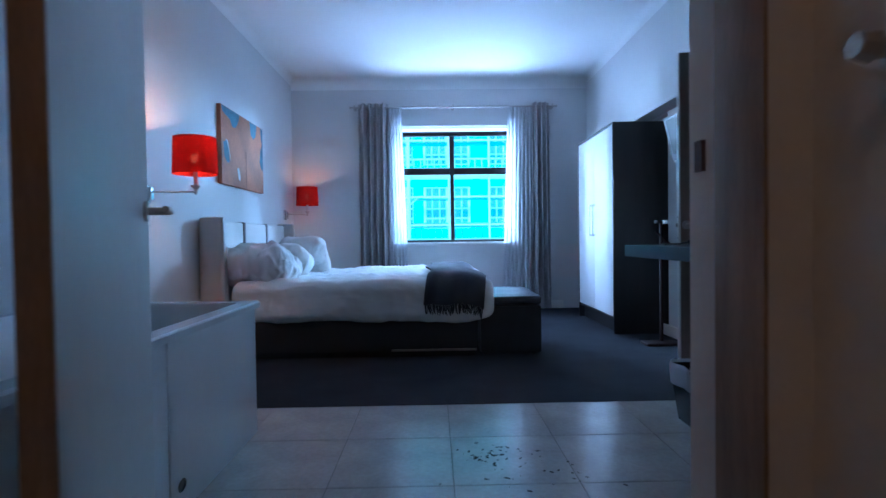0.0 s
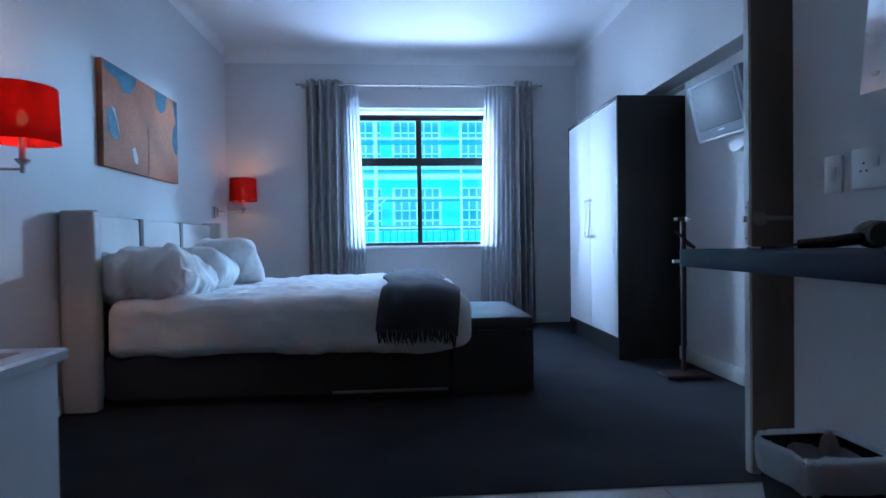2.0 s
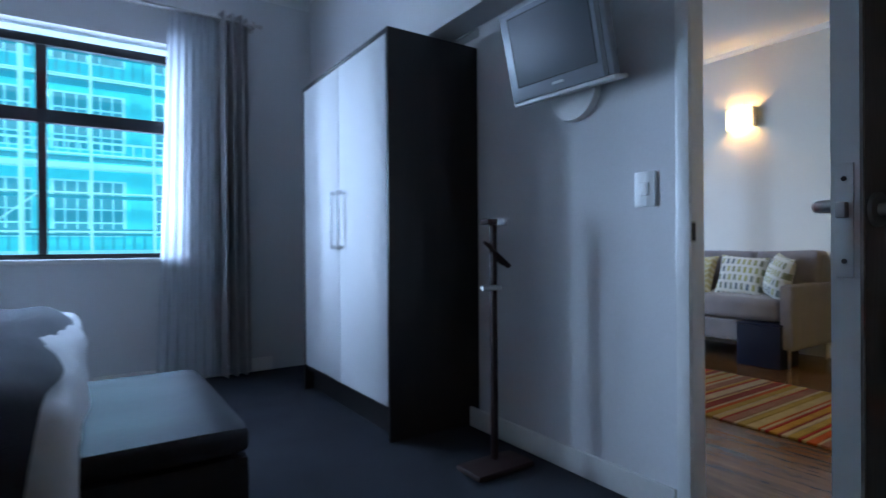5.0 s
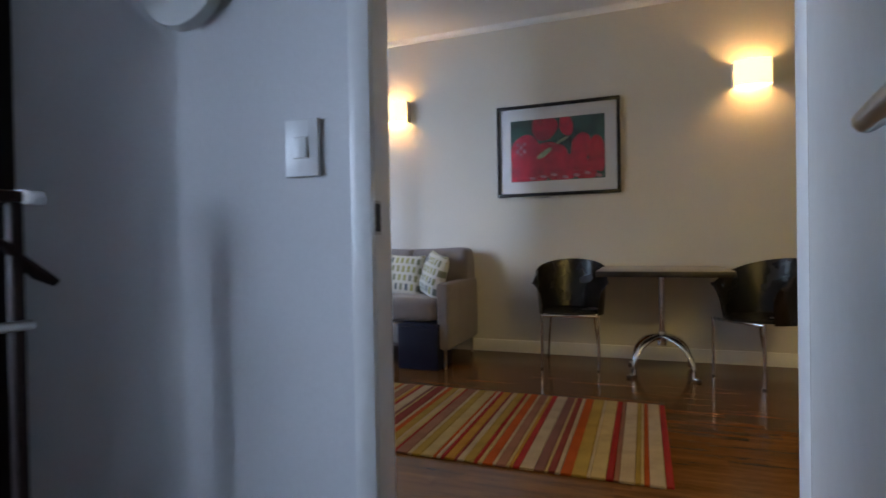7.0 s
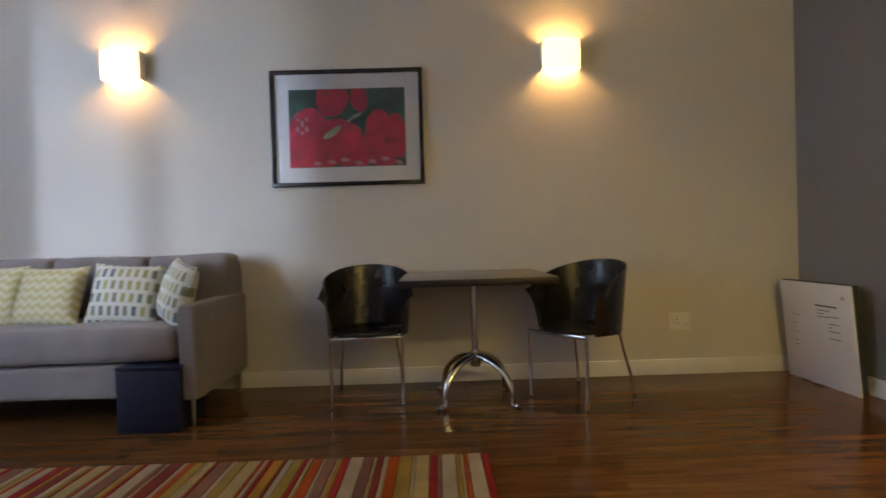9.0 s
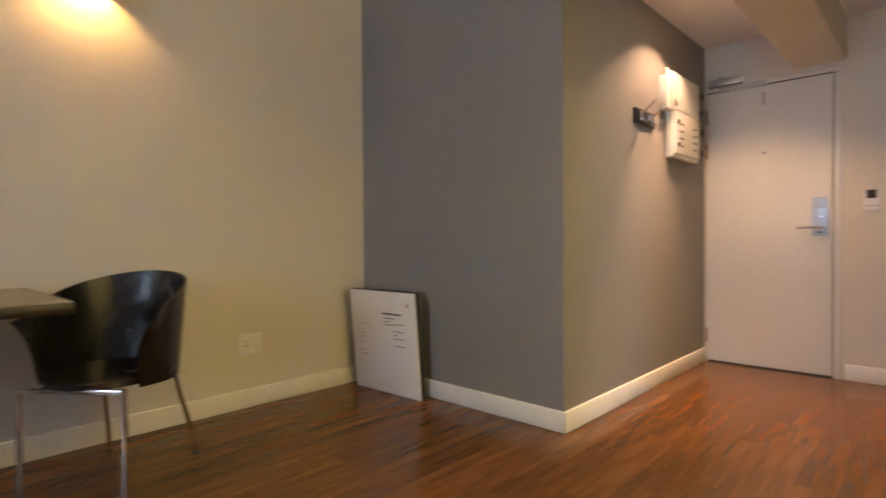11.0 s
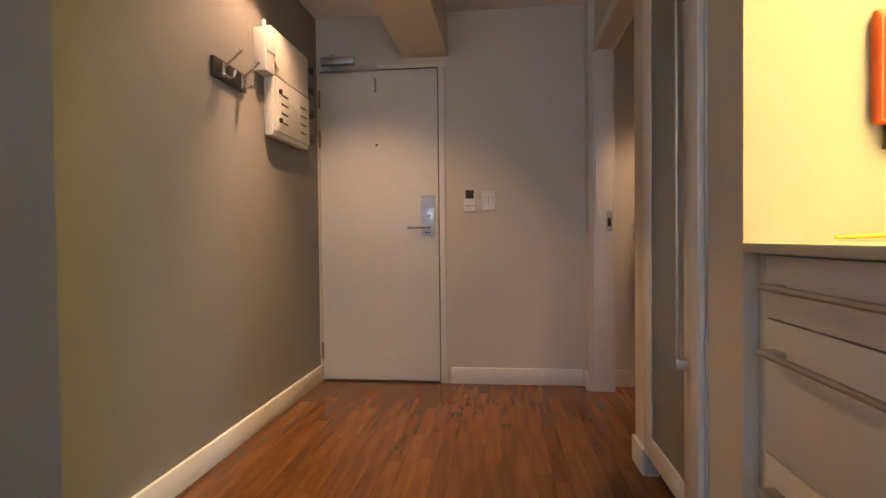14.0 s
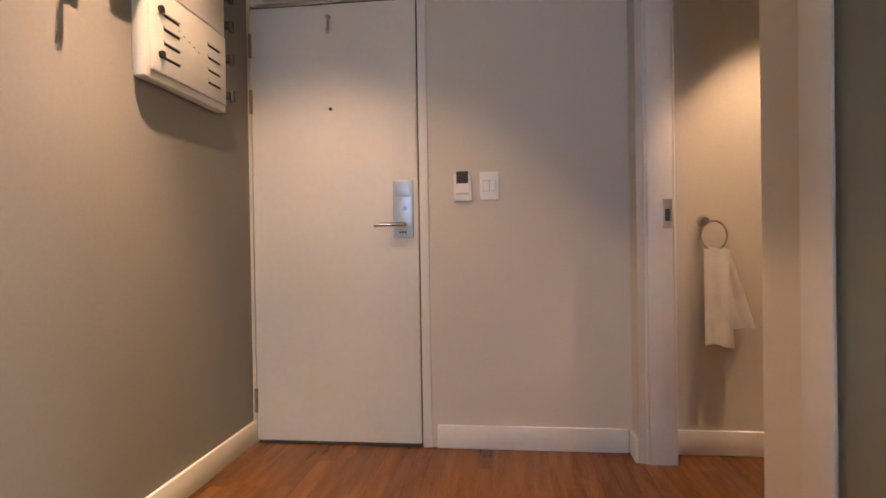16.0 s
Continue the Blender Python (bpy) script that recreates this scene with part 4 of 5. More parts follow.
hd = thing("hair_dryer", pose(2.27, 3.20, 0.91, 0, 0, 60), "black hair dryer lying on the shelf", "hair dryer")
part("barrel", tube(mb(), [(-0.02, 0, 0.042), (0.06, 0, 0.042), (0.13, 0, 0.042), (0.16, 0, 0.042)], [0.036, 0.040, 0.034, 0.026], 18), BLACKPL, hd)
part("rear_grille", tube(mb(), [(-0.035, 0, 0.042), (-0.021, 0, 0.042)], [0.03, 0.036], 18), INK, hd)
part("grip", tube(mb(), [(0.03, 0.02, 0.035), (0.06, 0.09, 0.022), (0.10, 0.17, 0.016)], [0.018, 0.017, 0.014], 12), BLACKPL, hd)
part("flex", tube(mb(), [(0.10, 0.17, 0.016), (0.16, 0.22, 0.006), (0.12, 0.30, 0.005), (0.02, 0.27, 0.005)], 0.0045, 8), INK, hd)
nb = thing("notepad", pose(2.26, 3.02, 0.91, 0, 0, 8), "white notepad lying on the shelf", "notepad")
part("pages", box(mb(), -0.06, 0.06, -0.09, 0.09, 0.0, 0.012, 0.001), FLAT, nb)

# bin with its liner
bi = thing("waste_bin", pose(2.275, 3.42, 0), "black waste bin with a clear plastic liner", "bin")
bm = mb()


def frustum(bm, a0, b0, a1, b1, z0, z1, t):
    lo = [(-a0, -b0, z0), (a0, -b0, z0), (a0, b0, z0), (-a0, b0, z0)]
    hi = [(-a1, -b1, z1), (a1, -b1, z1), (a1, b1, z1), (-a1, b1, z1)]
    hin = [(x * (1 - t / a1), y * (1 - t / b1), z) for x, y, z in hi]
    lin = [(x * (1 - t / a0), y * (1 - t / b0), z0 + t) for x, y, z in lo]
    rings = [[bm.verts.new(p) for p in ring] for ring in (lo, hi, hin, lin)]
    for q, s in zip(rings, rings[1:]):
        for k in range(4):
            bm.faces.new((q[k], q[(k + 1) % 4], s[(k + 1) % 4], s[k]))
    bm.faces.new(rings[0][::-1])
    bm.faces.new(rings[3])
    return bm


part("bucket", frustum(bm, 0.10, 0.085, 0.135, 0.115, 0.0, 0.29, 0.006), BLACKPL, bi)
bm = mb()


def liner(u, v):
    a = u * math.tau
    w = max(abs(math.cos(a)), abs(math.sin(a)))
    rx, ry = 0.142, 0.122
    k = 0.88 + 0.12 / w
    prof = [(0.58, 0.05), (0.84, 0.24), (1.0, 0.305), (1.045, 0.285), (1.01, 0.195)]
    i = min(3, int(v * 4))
    f = v * 4 - i
    s = prof[i][0] * (1 - f) + prof[i + 1][0] * f
    z = prof[i][1] * (1 - f) + prof[i + 1][1] * f
    sw = math.copysign(abs(math.cos(a)) ** 0.35, math.cos(a)), math.copysign(abs(math.sin(a)) ** 0.35, math.sin(a))
    r = 0.006 * noise.noise(Vector((math.cos(a) * 5, math.sin(a) * 5, v * 4)))
    return (sw[0] * (rx * s + r), sw[1] * (ry * s + r), z + 0.012 * noise.noise(Vector((math.cos(a) * 3, math.sin(a) * 3, 4))) * (1 if v > 0.2 else 0))


part("liner", sheet(bm, liner, 64, 16, 0.0), cloth_thin("clear_liner", (0.84, 0.87, 0.92), 0.45, 0.30), bi, "crinkled clear plastic liner")

# bath
bt = thing("bathtub", pose(0.0, 1.72, 0), "white panelled bathtub along the wall", "bathtub")
bm = mb()
box(bm, -0.012, 0.0, 0.0, 0.83, 0.0, 0.625, 0.002)
part("side_panel", bm, WHITELAM, bt)
part("side_panel", box(mb(), -0.012, 0.002, 0.836, 1.715, 0.0, 0.625, 0.002), WHITELAM, bt)
part("end_panel", box(mb(), -0.955, -0.013, 1.70, 1.714, 0.0, 0.625, 0.002), WHITELAM, bt)
bm = mb()
ring = lambda i, z: [(-0.958 + i, -0.005 + i), (0.022 - i, -0.005 + i), (0.022 - i, 1.735 - i), (-0.958 + i, 1.735 - i)]
levels = [(0.0, 0.628), (0.0, 0.652), (0.008, 0.66), (0.075, 0.66), (0.09, 0.645), (0.15, 0.25), (0.22, 0.20)]
rows = [[bm.verts.new((x, y, z)) for x, y in ring(i, z)] for i, z in levels]
for q, s in zip(rows, rows[1:]):
    for k in range(4):
        bm.faces.new((q[k], q[(k + 1) % 4], s[(k + 1) % 4], s[k]))
bm.faces.new(rows[-1])
part("tub_rim", bm, WHITELAM, bt, "white bath rim and basin")
part("waste_cover", lathe(mb(), [(0.0, 0.0), (0.02, 0.0), (0.024, 0.004)], 0, 0, 20), BLACKPL, bt)
o = bt.children[-1]
o.matrix_basis = pose(0.004, 0.905, 0.105, 0, 90, 0) @ Matrix.Diagonal((0.95, 1.3, 1, 1))
o["label"] = "black oval vent on the panel"

# hook near the start
hk = thing("robe_hook", pose(1.25, 1.130, 1.094), "chrome robe hook on the washroom wall", "hook")
part("hook_plate", tube(mb(), [(0, 0, 0), (-0.008, 0, 0)], 0.018, 18), STEEL, hk)
part("hook_peg", tube(mb(), [(-0.008, 0, 0), (-0.028, 0.0, 0.0), (-0.03, 0, 0), (-0.042, 0.0, 0.002)], [0.008, 0.008, 0.012, 0.010], 8), STEEL, hk)

# ---- living room ----
sf = thing("sofa", pose(5.86, 5.44, 0), "mauve-grey three-seat sofa against the cream wall", "sofa")
part("seat_frame", soft(mb(), 0.015, 0.78, 0.10, 1.70, 0.165, 0.345, 0.025, 10, 0.003, 5), SOFAM, sf)
part("seat_cushion", soft(mb(), -0.005, 0.60, 0.108, 1.692, 0.350, 0.535, 0.06, 30, 0.010, 4, 0.012), SOFAM, sf)
for y0, y1 in ((0.025, 0.528), (0.534, 1.114), (1.120, 1.775)):
    part("back_cushion", soft(mb(), 0.52, 0.74, y0, y1, 0.42, 0.915, 0.045, 16, 0.008, 5), SOFAM, sf)
part("back_frame", soft(mb(), 0.70, 0.79, 0.03, 1.77, 0.165, 0.86, 0.03, 8), SOFAM, sf)
for y0 in (0.0, 1.695):
    part("arm", soft(mb(), 0.0, 0.77, y0, y0 + 0.105, 0.145, 0.655, 0.028, 14, 0.004, 5), SOFAM, sf)
for x, y in ((0.05, 0.05), (0.72, 0.05), (0.05, 1.75), (0.72, 1.75)):
    part("leg", tube(mb(), [(x, y, 0.16), (x, y, 0.0)], [0.014, 0.010], 12), STEEL, sf)


def brick_print(name):
    m = mat(name, (0.6, 0.58, 0.5), 0.9, var=0.05, fine=300, bump=0.2)
    n, l = m.node_tree.nodes, m.node_tree.links
    tc, bk = n.new("ShaderNodeTexCoord"), n.new("ShaderNodeTexBrick")
    l.new(tc.outputs["Object"], bk.inputs["Vector"])
    bk.inputs["Color1"].default_value = (0.36, 0.33, 0.10, 1)
    bk.inputs["Color2"].default_value = (0.10, 0.13, 0.16, 1)
    bk.inputs["Mortar"].default_value = (0.60, 0.57, 0.50, 1)
    bk.inputs["Scale"].default_value = 1.0
    bk.inputs["Mortar Size"].default_value = 0.012
    bk.inputs["Brick Width"].default_value = 0.045
    bk.inputs["Row Height"].default_value = 0.075
    l.new(bk.outputs[0], n["Principled BSDF"].inputs["Base Color"])
    return m


def zigzag(name):
    m = mat(name, (0.5, 0.42, 0.2), 0.9, var=0.05, fine=300, bump=0.2)
    n, l = m.node_tree.nodes, m.node_tree.links
    tc, sp = n.new("ShaderNodeTexCoord"), n.new("ShaderNodeSeparateXYZ")
    l.new(tc.outputs["Object"], sp.inputs[0])
    ping, add, mul, fra = (n.new("ShaderNodeMath") for _ in range(4))
    cr2 = n.new("ShaderNodeValToRGB")
    ping.operation, ping.inputs[1].default_value = "PINGPONG", 0.028
    add.operation, mul.operation, mul.inputs[1].default_value, fra.operation = "ADD", "MULTIPLY", 20.0, "FRACT"
    l.new(sp.outputs[0], ping.inputs[0])
    l.new(ping.outputs[0], add.inputs[0])
    l.new(sp.outputs[1], add.inputs[1])
    l.new(add.outputs[0], mul.inputs[0])
    l.new(mul.outputs[0], fra.inputs[0])
    l.new(fra.outputs[0], cr2.inputs[0])
    cr2.color_ramp.interpolation = "CONSTANT"
    cr2.color_ramp.elements[0].color, cr2.color_ramp.elements[1].color = (0.60, 0.55, 0.38, 1), (0.50, 0.42, 0.20, 1)
    cr2.color_ramp.elements[1].position = 0.5
    l.new(cr2.outputs[0], n["Principled BSDF"].inputs["Base Color"])
    return m


ZIG, BRK = zigzag("yellow_zigzag_print"), brick_print("green_grey_block_print")
TAN = mat("tan_cushion_cloth", (0.42, 0.24, 0.10), 0.9, var=0.1, fine=300, bump=0.25)
for m_, material, label in ((pose(6.22, 7.06, 0.70, 74, 0, -96), TAN, "tan cushion leaning at the end of the sofa"),
                            (pose(6.24, 6.80, 0.70, 74, 0, -97), ZIG, "yellow zigzag cushion behind a second one"),
                            (pose(6.18, 6.42, 0.695, 68, 0, -93), ZIG, "yellow zigzag cushion leaning on the sofa back"),
                            (pose(6.20, 5.995, 0.695, 70, 0, -84) @ pose(0, 0, 0, 0, 0, -4), BRK, "patterned cushion in green and grey blocks on the sofa"),
                            (pose(6.14, 5.665, 0.70, 74, 0, -138) @ pose(0, 0, 0, 0, 0, -8), BRK, "patterned cushion tucked in the sofa corner")):
    c = thing("cushion", m_, label, "cushion", "cushions on the sofa")
    part("cover", cushion(mb(), 0.40, 0.37, 0.15, 18, 0.006, m_.translation.y), material, c)

st = thing("stool", pose(5.98, 5.68, 0), "dark navy cube stool standing before the sofa", "stool")
part("body", box(mb(), -0.16, 0.16, -0.165, 0.165, 0.0, 0.325, 0.006), DARKNAVY, st)
part("lid", box(mb(), -0.162, 0.162, -0.167, 0.167, 0.328, 0.345, 0.004), DARKNAVY, st)

# table
tb = thing("table", pose(6.24, 3.95, 0), "square dark-edged table on a chrome pedestal", "table")
part("tabletop", box(mb(), -0.398, 0.398, -0.418, 0.418, 0.7485, 0.752, 0.001), mat("pale_grey_laminate", (0.26, 0.23, 0.22), 0.3, var=0.08, scale=5, bump=0.01), tb)
part("edge_band", box(mb(), -0.402, 0.402, -0.422, 0.422, 0.712, 0.748, 0.004), WENGE, tb, "dark edge under the top")
part("pole", tube(mb(), [(0, 0, 0.71), (0, 0, 0.24)], 0.022, 20), CHROME, tb)
part("mount", box(mb(), -0.12, 0.12, -0.12, 0.12, 0.702, 0.7115), INK, tb)
part("hub", lathe(mb(), [(0.0, 0.20), (0.03, 0.20), (0.036, 0.23), (0.03, 0.30), (0.0, 0.31)], 0, 0, 20), CHROME, tb)
for sx, sy in ((-1, -1), (-1, 1), (1, -1), (1, 1)):
    pts = []
    for k in range(13):
        a = k / 12 * math.pi / 2
        r = 0.255 * math.sin(a)
        pts.append((sx * r * 0.72, sy * r * 0.76, 0.018 + 0.245 * math.cos(a) ** 0.8))
    pts.append((sx * 0.215, sy * 0.222, 0.014))
    leg = part("leg", tube(mb(), pts, [0.026] * 6 + [0.023] * 4 + [0.018] * 3 + [0.014], 12, flat=0.75), CHROME, tb, "curved chrome leg")
    part("foot", tube(mb(), [(sx * 0.212, sy * 0.220, 0.0), (sx * 0.212, sy * 0.220, 0.016)], 0.018, 12), INK, leg)


def tub_chair(m, label):
    """A shell chair that faces its own -y."""
    c = thing("chair", m, label, "chair", "chairs at the table")

    def shell(u, v):
        a = (u - 0.5) * math.radians(248)
        ca = math.cos(a)
        side = abs(u - 0.5) * 2
        top = 0.648 + 0.166 * max(0.0, math.cos(min(1.0, side * 1.05) * math.pi / 2)) ** 0.75
        lip = max(0.0, (side - 0.80) / 0.20)
        z = 0.398 + (top - 0.398) * v
        r = 0.232 + 0.022 * v
        flare = 0.075 * lip ** 1.5 * v ** 5
        back = 0.045 * v * max(0, ca)
        return ((r * 1.02 + flare) * math.sin(a), r * 0.95 * ca + back + 0.01 - 0.03 * lip * v, z)
    part("shell", sheet(mb(), shell, 56, 18, 0.009), BLACKPL, c, "curved black shell back with arms")
    bm = mb()
    lathe(bm, [(0.0, 0.432), (0.20, 0.435), (0.225, 0.428), (0.225, 0.408), (0.0, 0.405)], 0, 0.0, 36)
    part("seat", bm, BLACKPL, c)
    part("seat_rail", box(mb(), -0.20, 0.20, -0.215, -0.19, 0.392, 0.412, 0.004), CHROME, c, "chrome rail under the seat")
    for x in (-0.205, 0.205):
        part("front_leg", tube(mb(), [(x, -0.205, 0.412), (x, -0.205, 0.008)], 0.011, 12), CHROME, c)
        part("rear_leg", tube(mb(), [(x * 0.8, 0.16, 0.41), (x * 0.86, 0.19, 0.28), (x * 0.95, 0.235, 0.12), (x * 0.98, 0.25, 0.008)], 0.010, 12), CHROME, c)
    for x, y in ((-0.205, -0.205), (0.205, -0.205), (-0.201, 0.25), (0.201, 0.25)):
        part("foot_cap", tube(mb(), [(x, y, 0.0), (x, y, 0.012)], 0.013, 10), INK, c)
    return c


ch = tub_chair(pose(6.34, 4.60, 0, 0, 0, -86), "black shell armchair with chrome legs against the wall")
c2 = copy_thing(ch, pose(6.22, 3.33, 0, 0, 0, -142))
c2["label"] = "black shell armchair with chrome legs turned to the table"

# rug in wool stripes
rg = thing("rug", pose(4.31, 3.965, 0.0), "striped wool rug in red, ochre, cream and brown", "rug")
STRIPES = [tuple(0.68 * v for v in c) for c in [(0.40, 0.03, 0.03), (0.52, 0.24, 0.04), (0.54, 0.38, 0.18), (0.28, 0.05, 0.04), (0.52, 0.09, 0.02), (0.42, 0.26, 0.06), (0.34, 0.15, 0.10), (0.54, 0.40, 0.27), (0.26, 0.11, 0.09), (0.56, 0.14, 0.03)]]
RUGM = [mat("rug_wool", c, 0.95, var=0.12, scale=9, fine=260, bump=0.5, spec=0.1) for c in STRIPES]
y, k = 0.0, 0
rnd = random.Random(7)
order = [0, 7, 4, 2, 5, 7, 6, 0, 2, 7, 5, 4, 7, 3, 2, 8, 7, 0, 1, 2, 6, 7, 4, 2, 0, 5, 7, 3, 1]
while y < 2.36:
    w = rnd.choice((0.014, 0.02, 0.03, 0.045, 0.06))
    part("stripe", box(mb(), rnd.uniform(-0.004, 0.004), 1.08 + rnd.uniform(-0.004, 0.004), y + 0.0006, y + w - 0.0006, 0.0, 0.013 + rnd.uniform(-0.001, 0.001), 0.003, 1), RUGM[order[k % len(order)]], rg)
    y, k = y + w, k + 1

# framed flower print
pf = thing("picture", pose(6.67, 4.74, 1.735, 0, 0, 90), "framed print of red flowers in a white mount", "picture")
bm = mb()
fw, fh, t = 0.511, 0.39, 0.028
for a, b, c, d in ((-fw, fw, fh - t, fh), (-fw, fw, -fh, -fh + t), (-fw, -fw + t, -fh + t, fh - t), (fw - t, fw, -fh + t, fh - t)):
    box(bm, a, b, 0.0, 0.032, c, d, 0.003)
part("picture_frame", bm, BLACKPL, pf, "thin black frame")
part("mount_board", box(mb(), -fw + t, fw - t, 0.0, 0.014, -fh + t, fh - t), FLAT, pf, "white mount")
GREENP = mat("green_print", (0.03, 0.12, 0.09), 0.4, var=0.5, scale=7, fine=30, bump=0.0)
REDP = mat("red_print", (0.62, 0.022, 0.055), 0.4, var=0.26, scale=14, fine=40, bump=0.0)
PALEG = mat("pale_green_print", (0.35, 0.42, 0.25), 0.4, var=0.3, scale=20, bump=0.0)
PINKP = mat("pink_print", (0.60, 0.25, 0.30), 0.4, var=0.3, scale=30, bump=0.0)
part("print_ground", box(mb(), -0.39, 0.39, 0.0142, 0.0155, -0.262, 0.262), GREENP, pf, "dark green print")


def petal(cx, cz, rx, rz, turn, material, depth, seed):
    bm = mb()
    vs_ = []
    for k in range(28):
        a = k / 28 * math.tau
        r = 1 + 0.14 * noise.noise(Vector((math.cos(a) * 1.5 + seed, math.sin(a) * 1.5, seed)))
        x, z = rx * r * math.cos(a), rz * r * math.sin(a)
        X = cx + x * math.cos(turn) - z * math.sin(turn)
        Z = cz + x * math.sin(turn) + z * math.cos(turn)
        vs_.append(bm.verts.new((max(-0.388, min(0.388, X)), depth, max(-0.260, min(0.260, Z)))))
    bm.faces.new(vs_)
    return part("petal", bm, material, pf)


for k, (cx, cz, rx, rz, tn) in enumerate(((0.27, -0.02, 0.14, 0.15, 0.3), (0.30, -0.18, 0.14, 0.11, 0), (0.10, 0.19, 0.11, 0.11, 0), (-0.08, 0.19, 0.055, 0.09, -0.2), (0.06, -0.06, 0.16, 0.12, 0.2),
                                          (-0.06, -0.16, 0.16, 0.11, -0.3), (-0.20, 0.00, 0.075, 0.12, 0.2), (-0.33, -0.06, 0.07, 0.15, -0.1), (-0.24, -0.19, 0.09, 0.09, 0), (0.16, -0.20, 0.10, 0.07, 0.2))):
    petal(cx, cz, rx, rz, tn, REDP, 0.0160 + 0.0004 * k, k * 3.1)
petal(0.10, -0.03, 0.075, 0.022, -0.6, PALEG, 0.0206, 50)
petal(-0.05, 0.07, 0.06, 0.012, -0.5, PALEG, 0.0208, 54)
for k in range(9):
    petal(0.33 - 0.03 * (k % 3), 0.06 - 0.035 * (k // 3) - 0.02 * (k % 2), 0.012, 0.014, 0, PINKP, 0.0212 + 0.0002 * k, 60 + k)
for k in range(7):
    petal(0.20 - 0.09 * k, -0.24 + 0.012 * (k % 3), 0.028, 0.014, 0.2, PINKP, 0.0235 + 0.0002 * k, 80 + k)
gp = part("picture_glass", box(mb(), -fw + t, fw - t, 0.027, 0.029, -fh + t, fh - t), GLASS, pf, "clear glass")
gp.visible_shadow = False

SHADEG = glow("lit_glass_shade", (1.0, 0.80, 0.46), 1.8)


def sconce(y, label):
    s = thing("wall_light", pose(6.67, y, 2.18), label, "wall light", "living room wall lights")
    part("back_plate", box(mb(), -0.012, 0.0, -0.05, 0.05, -0.05, 0.05, 0.002), TRIM, s)

    def fn(u, v):
        a = (u - 0.5)
        return (-0.105 + 0.13 * abs(a) ** 2.2, a * 0.24, (v - 0.5) * 0.185)
    part("shade", sheet(mb(), fn, 24, 4, 0.004), SHADEG, s, "curved opal glass shade, lit warm yellow")
    for sy in (-1, 1):
        part("side_clip", box(mb(), -0.078, -0.0005, sy * 0.127 - 0.002, sy * 0.127 + 0.002, -0.10, 0.09, 0.001), TRIM, s, "thin painted metal side")
    return s


sconce(3.30, "curved glass wall light glowing over the table")
sconce(6.21, "curved glass wall light glowing over the sofa")
ws = plate("wall_socket", pose(6.67, 2.52, 0.36, 0, 0, -90), 0.145, 0.12, "white double wall socket low on the cream wall", 0, "socket", True)
part("pin_hole", tube(mb(), [(0.045, -0.0105, -0.02), (0.045, -0.0098, -0.02)], 0.0042, 10), INK, ws)

# board leaning in the corner
bo = thing("notice_board", pose(6.335, 1.80, 0.0) @ pose(0, 0, 0, 5, 0, -177.5), "white printed board leaning on the grey wall", "board")
part("panel", box(mb(), -0.250, 0.322, -0.012, 0.0, 0.001, 0.635, 0.001), FLAT, bo)
part("edge", box(mb(), -0.252, 0.324, 0.0005, 0.035, 0.001, 0.637, 0.002), INK, bo, "black core of the board")


def bars(parent, x0, z0, widths, step, h=0.007, y=-0.0126):
    for k, w in enumerate(widths):
        if w:
            part("text_line", box(mb(), x0, x0 + w, y - 0.0004, y + 0.0004, z0 - k * step - h / 2, z0 - k * step + h / 2), INK, parent)


bars(bo, 0.04, 0.50, [0.17], 0.02, 0.009)
bars(bo, 0.05, 0.472, [0.10, 0.06, 0.09], 0.02, 0.004)
bars(bo, 0.135, 0.44, [0.085, 0.0, 0.085, 0.03, 0.085, 0.0, 0.085], 0.022, 0.004)
bars(bo, -0.17, 0.42, [0.08, 0.0, 0.05, 0.03, 0.05, 0.0, 0.04, 0.05], 0.028, 0.0025)
part("logo_mark", tube(mb(), [(0.26, -0.0122, 0.56), (0.26, -0.0128, 0.56)], 0.012, 14), mat("pink_mark", (0.6, 0.35, 0.33), 0.6, bump=0), bo)

# ---- kitchen ----
ct = thing("worktop", pose(2.56, 1.694, 0.898), "pale stone kitchen worktop", "worktop")
part("slab", box(mb(), 0.0, 0.80, 0.0, 1.95, 0.0, 0.022, 0.003), COUNTER, ct)


def drawer_unit(name, y0, y1, label):
    u = thing(name, pose(2.56, y0, 0), label, "kitchen cabinet", "kitchen base units")
    w = y1 - y0
    part("carcass", box(mb(), 0.0, 0.745, 0.002, w - 0.002, 0.10, 0.895), WHITELAM, u)
    part("kickboard", box(mb(), 0.02, 0.69, 0.002, w - 0.002, 0.0, 0.099), WHITELAM, u)
    for z0, z1 in ((0.7535, 0.892), (0.4485, 0.7495), (0.115, 0.4445)):
        dr = part("drawer_front", box(mb(), 0.747, 0.767, 0.004, w - 0.004, z0, z1, 0.002), WHITELAM, u, "white drawer front")
        hz = z1 - 0.066
        bm = mb()
        tube(bm, [(0.803, 0.055, hz), (0.803, w - 0.055, hz)], 0.0075, 12)
        for yy in (0.075, w - 0.075):
            box(bm, 0.768, 0.806, yy - 0.022, yy + 0.022, hz - 0.006, hz + 0.006, 0.002)
        part("bar_handle", bm, STEEL, dr, "long brushed steel bar handle")
    return u


du = drawer_unit("drawer_cabinet", 1.738, 2.672, "white kitchen drawer unit with long steel handles")
drawer_unit("drawer_cabinet", 2.676, 3.61, "white kitchen drawer unit with long steel handles")
part("filler_panel", box(mb(), 0.70, 0.757, -0.046, -0.003, 0.0, 0.896, 0.001), WHITELAM, du, "white filler strip")
tl = thing("kitchen_light", pose(2.86, 2.5, 2.30), "tube light under the kitchen ceiling", "lamp")
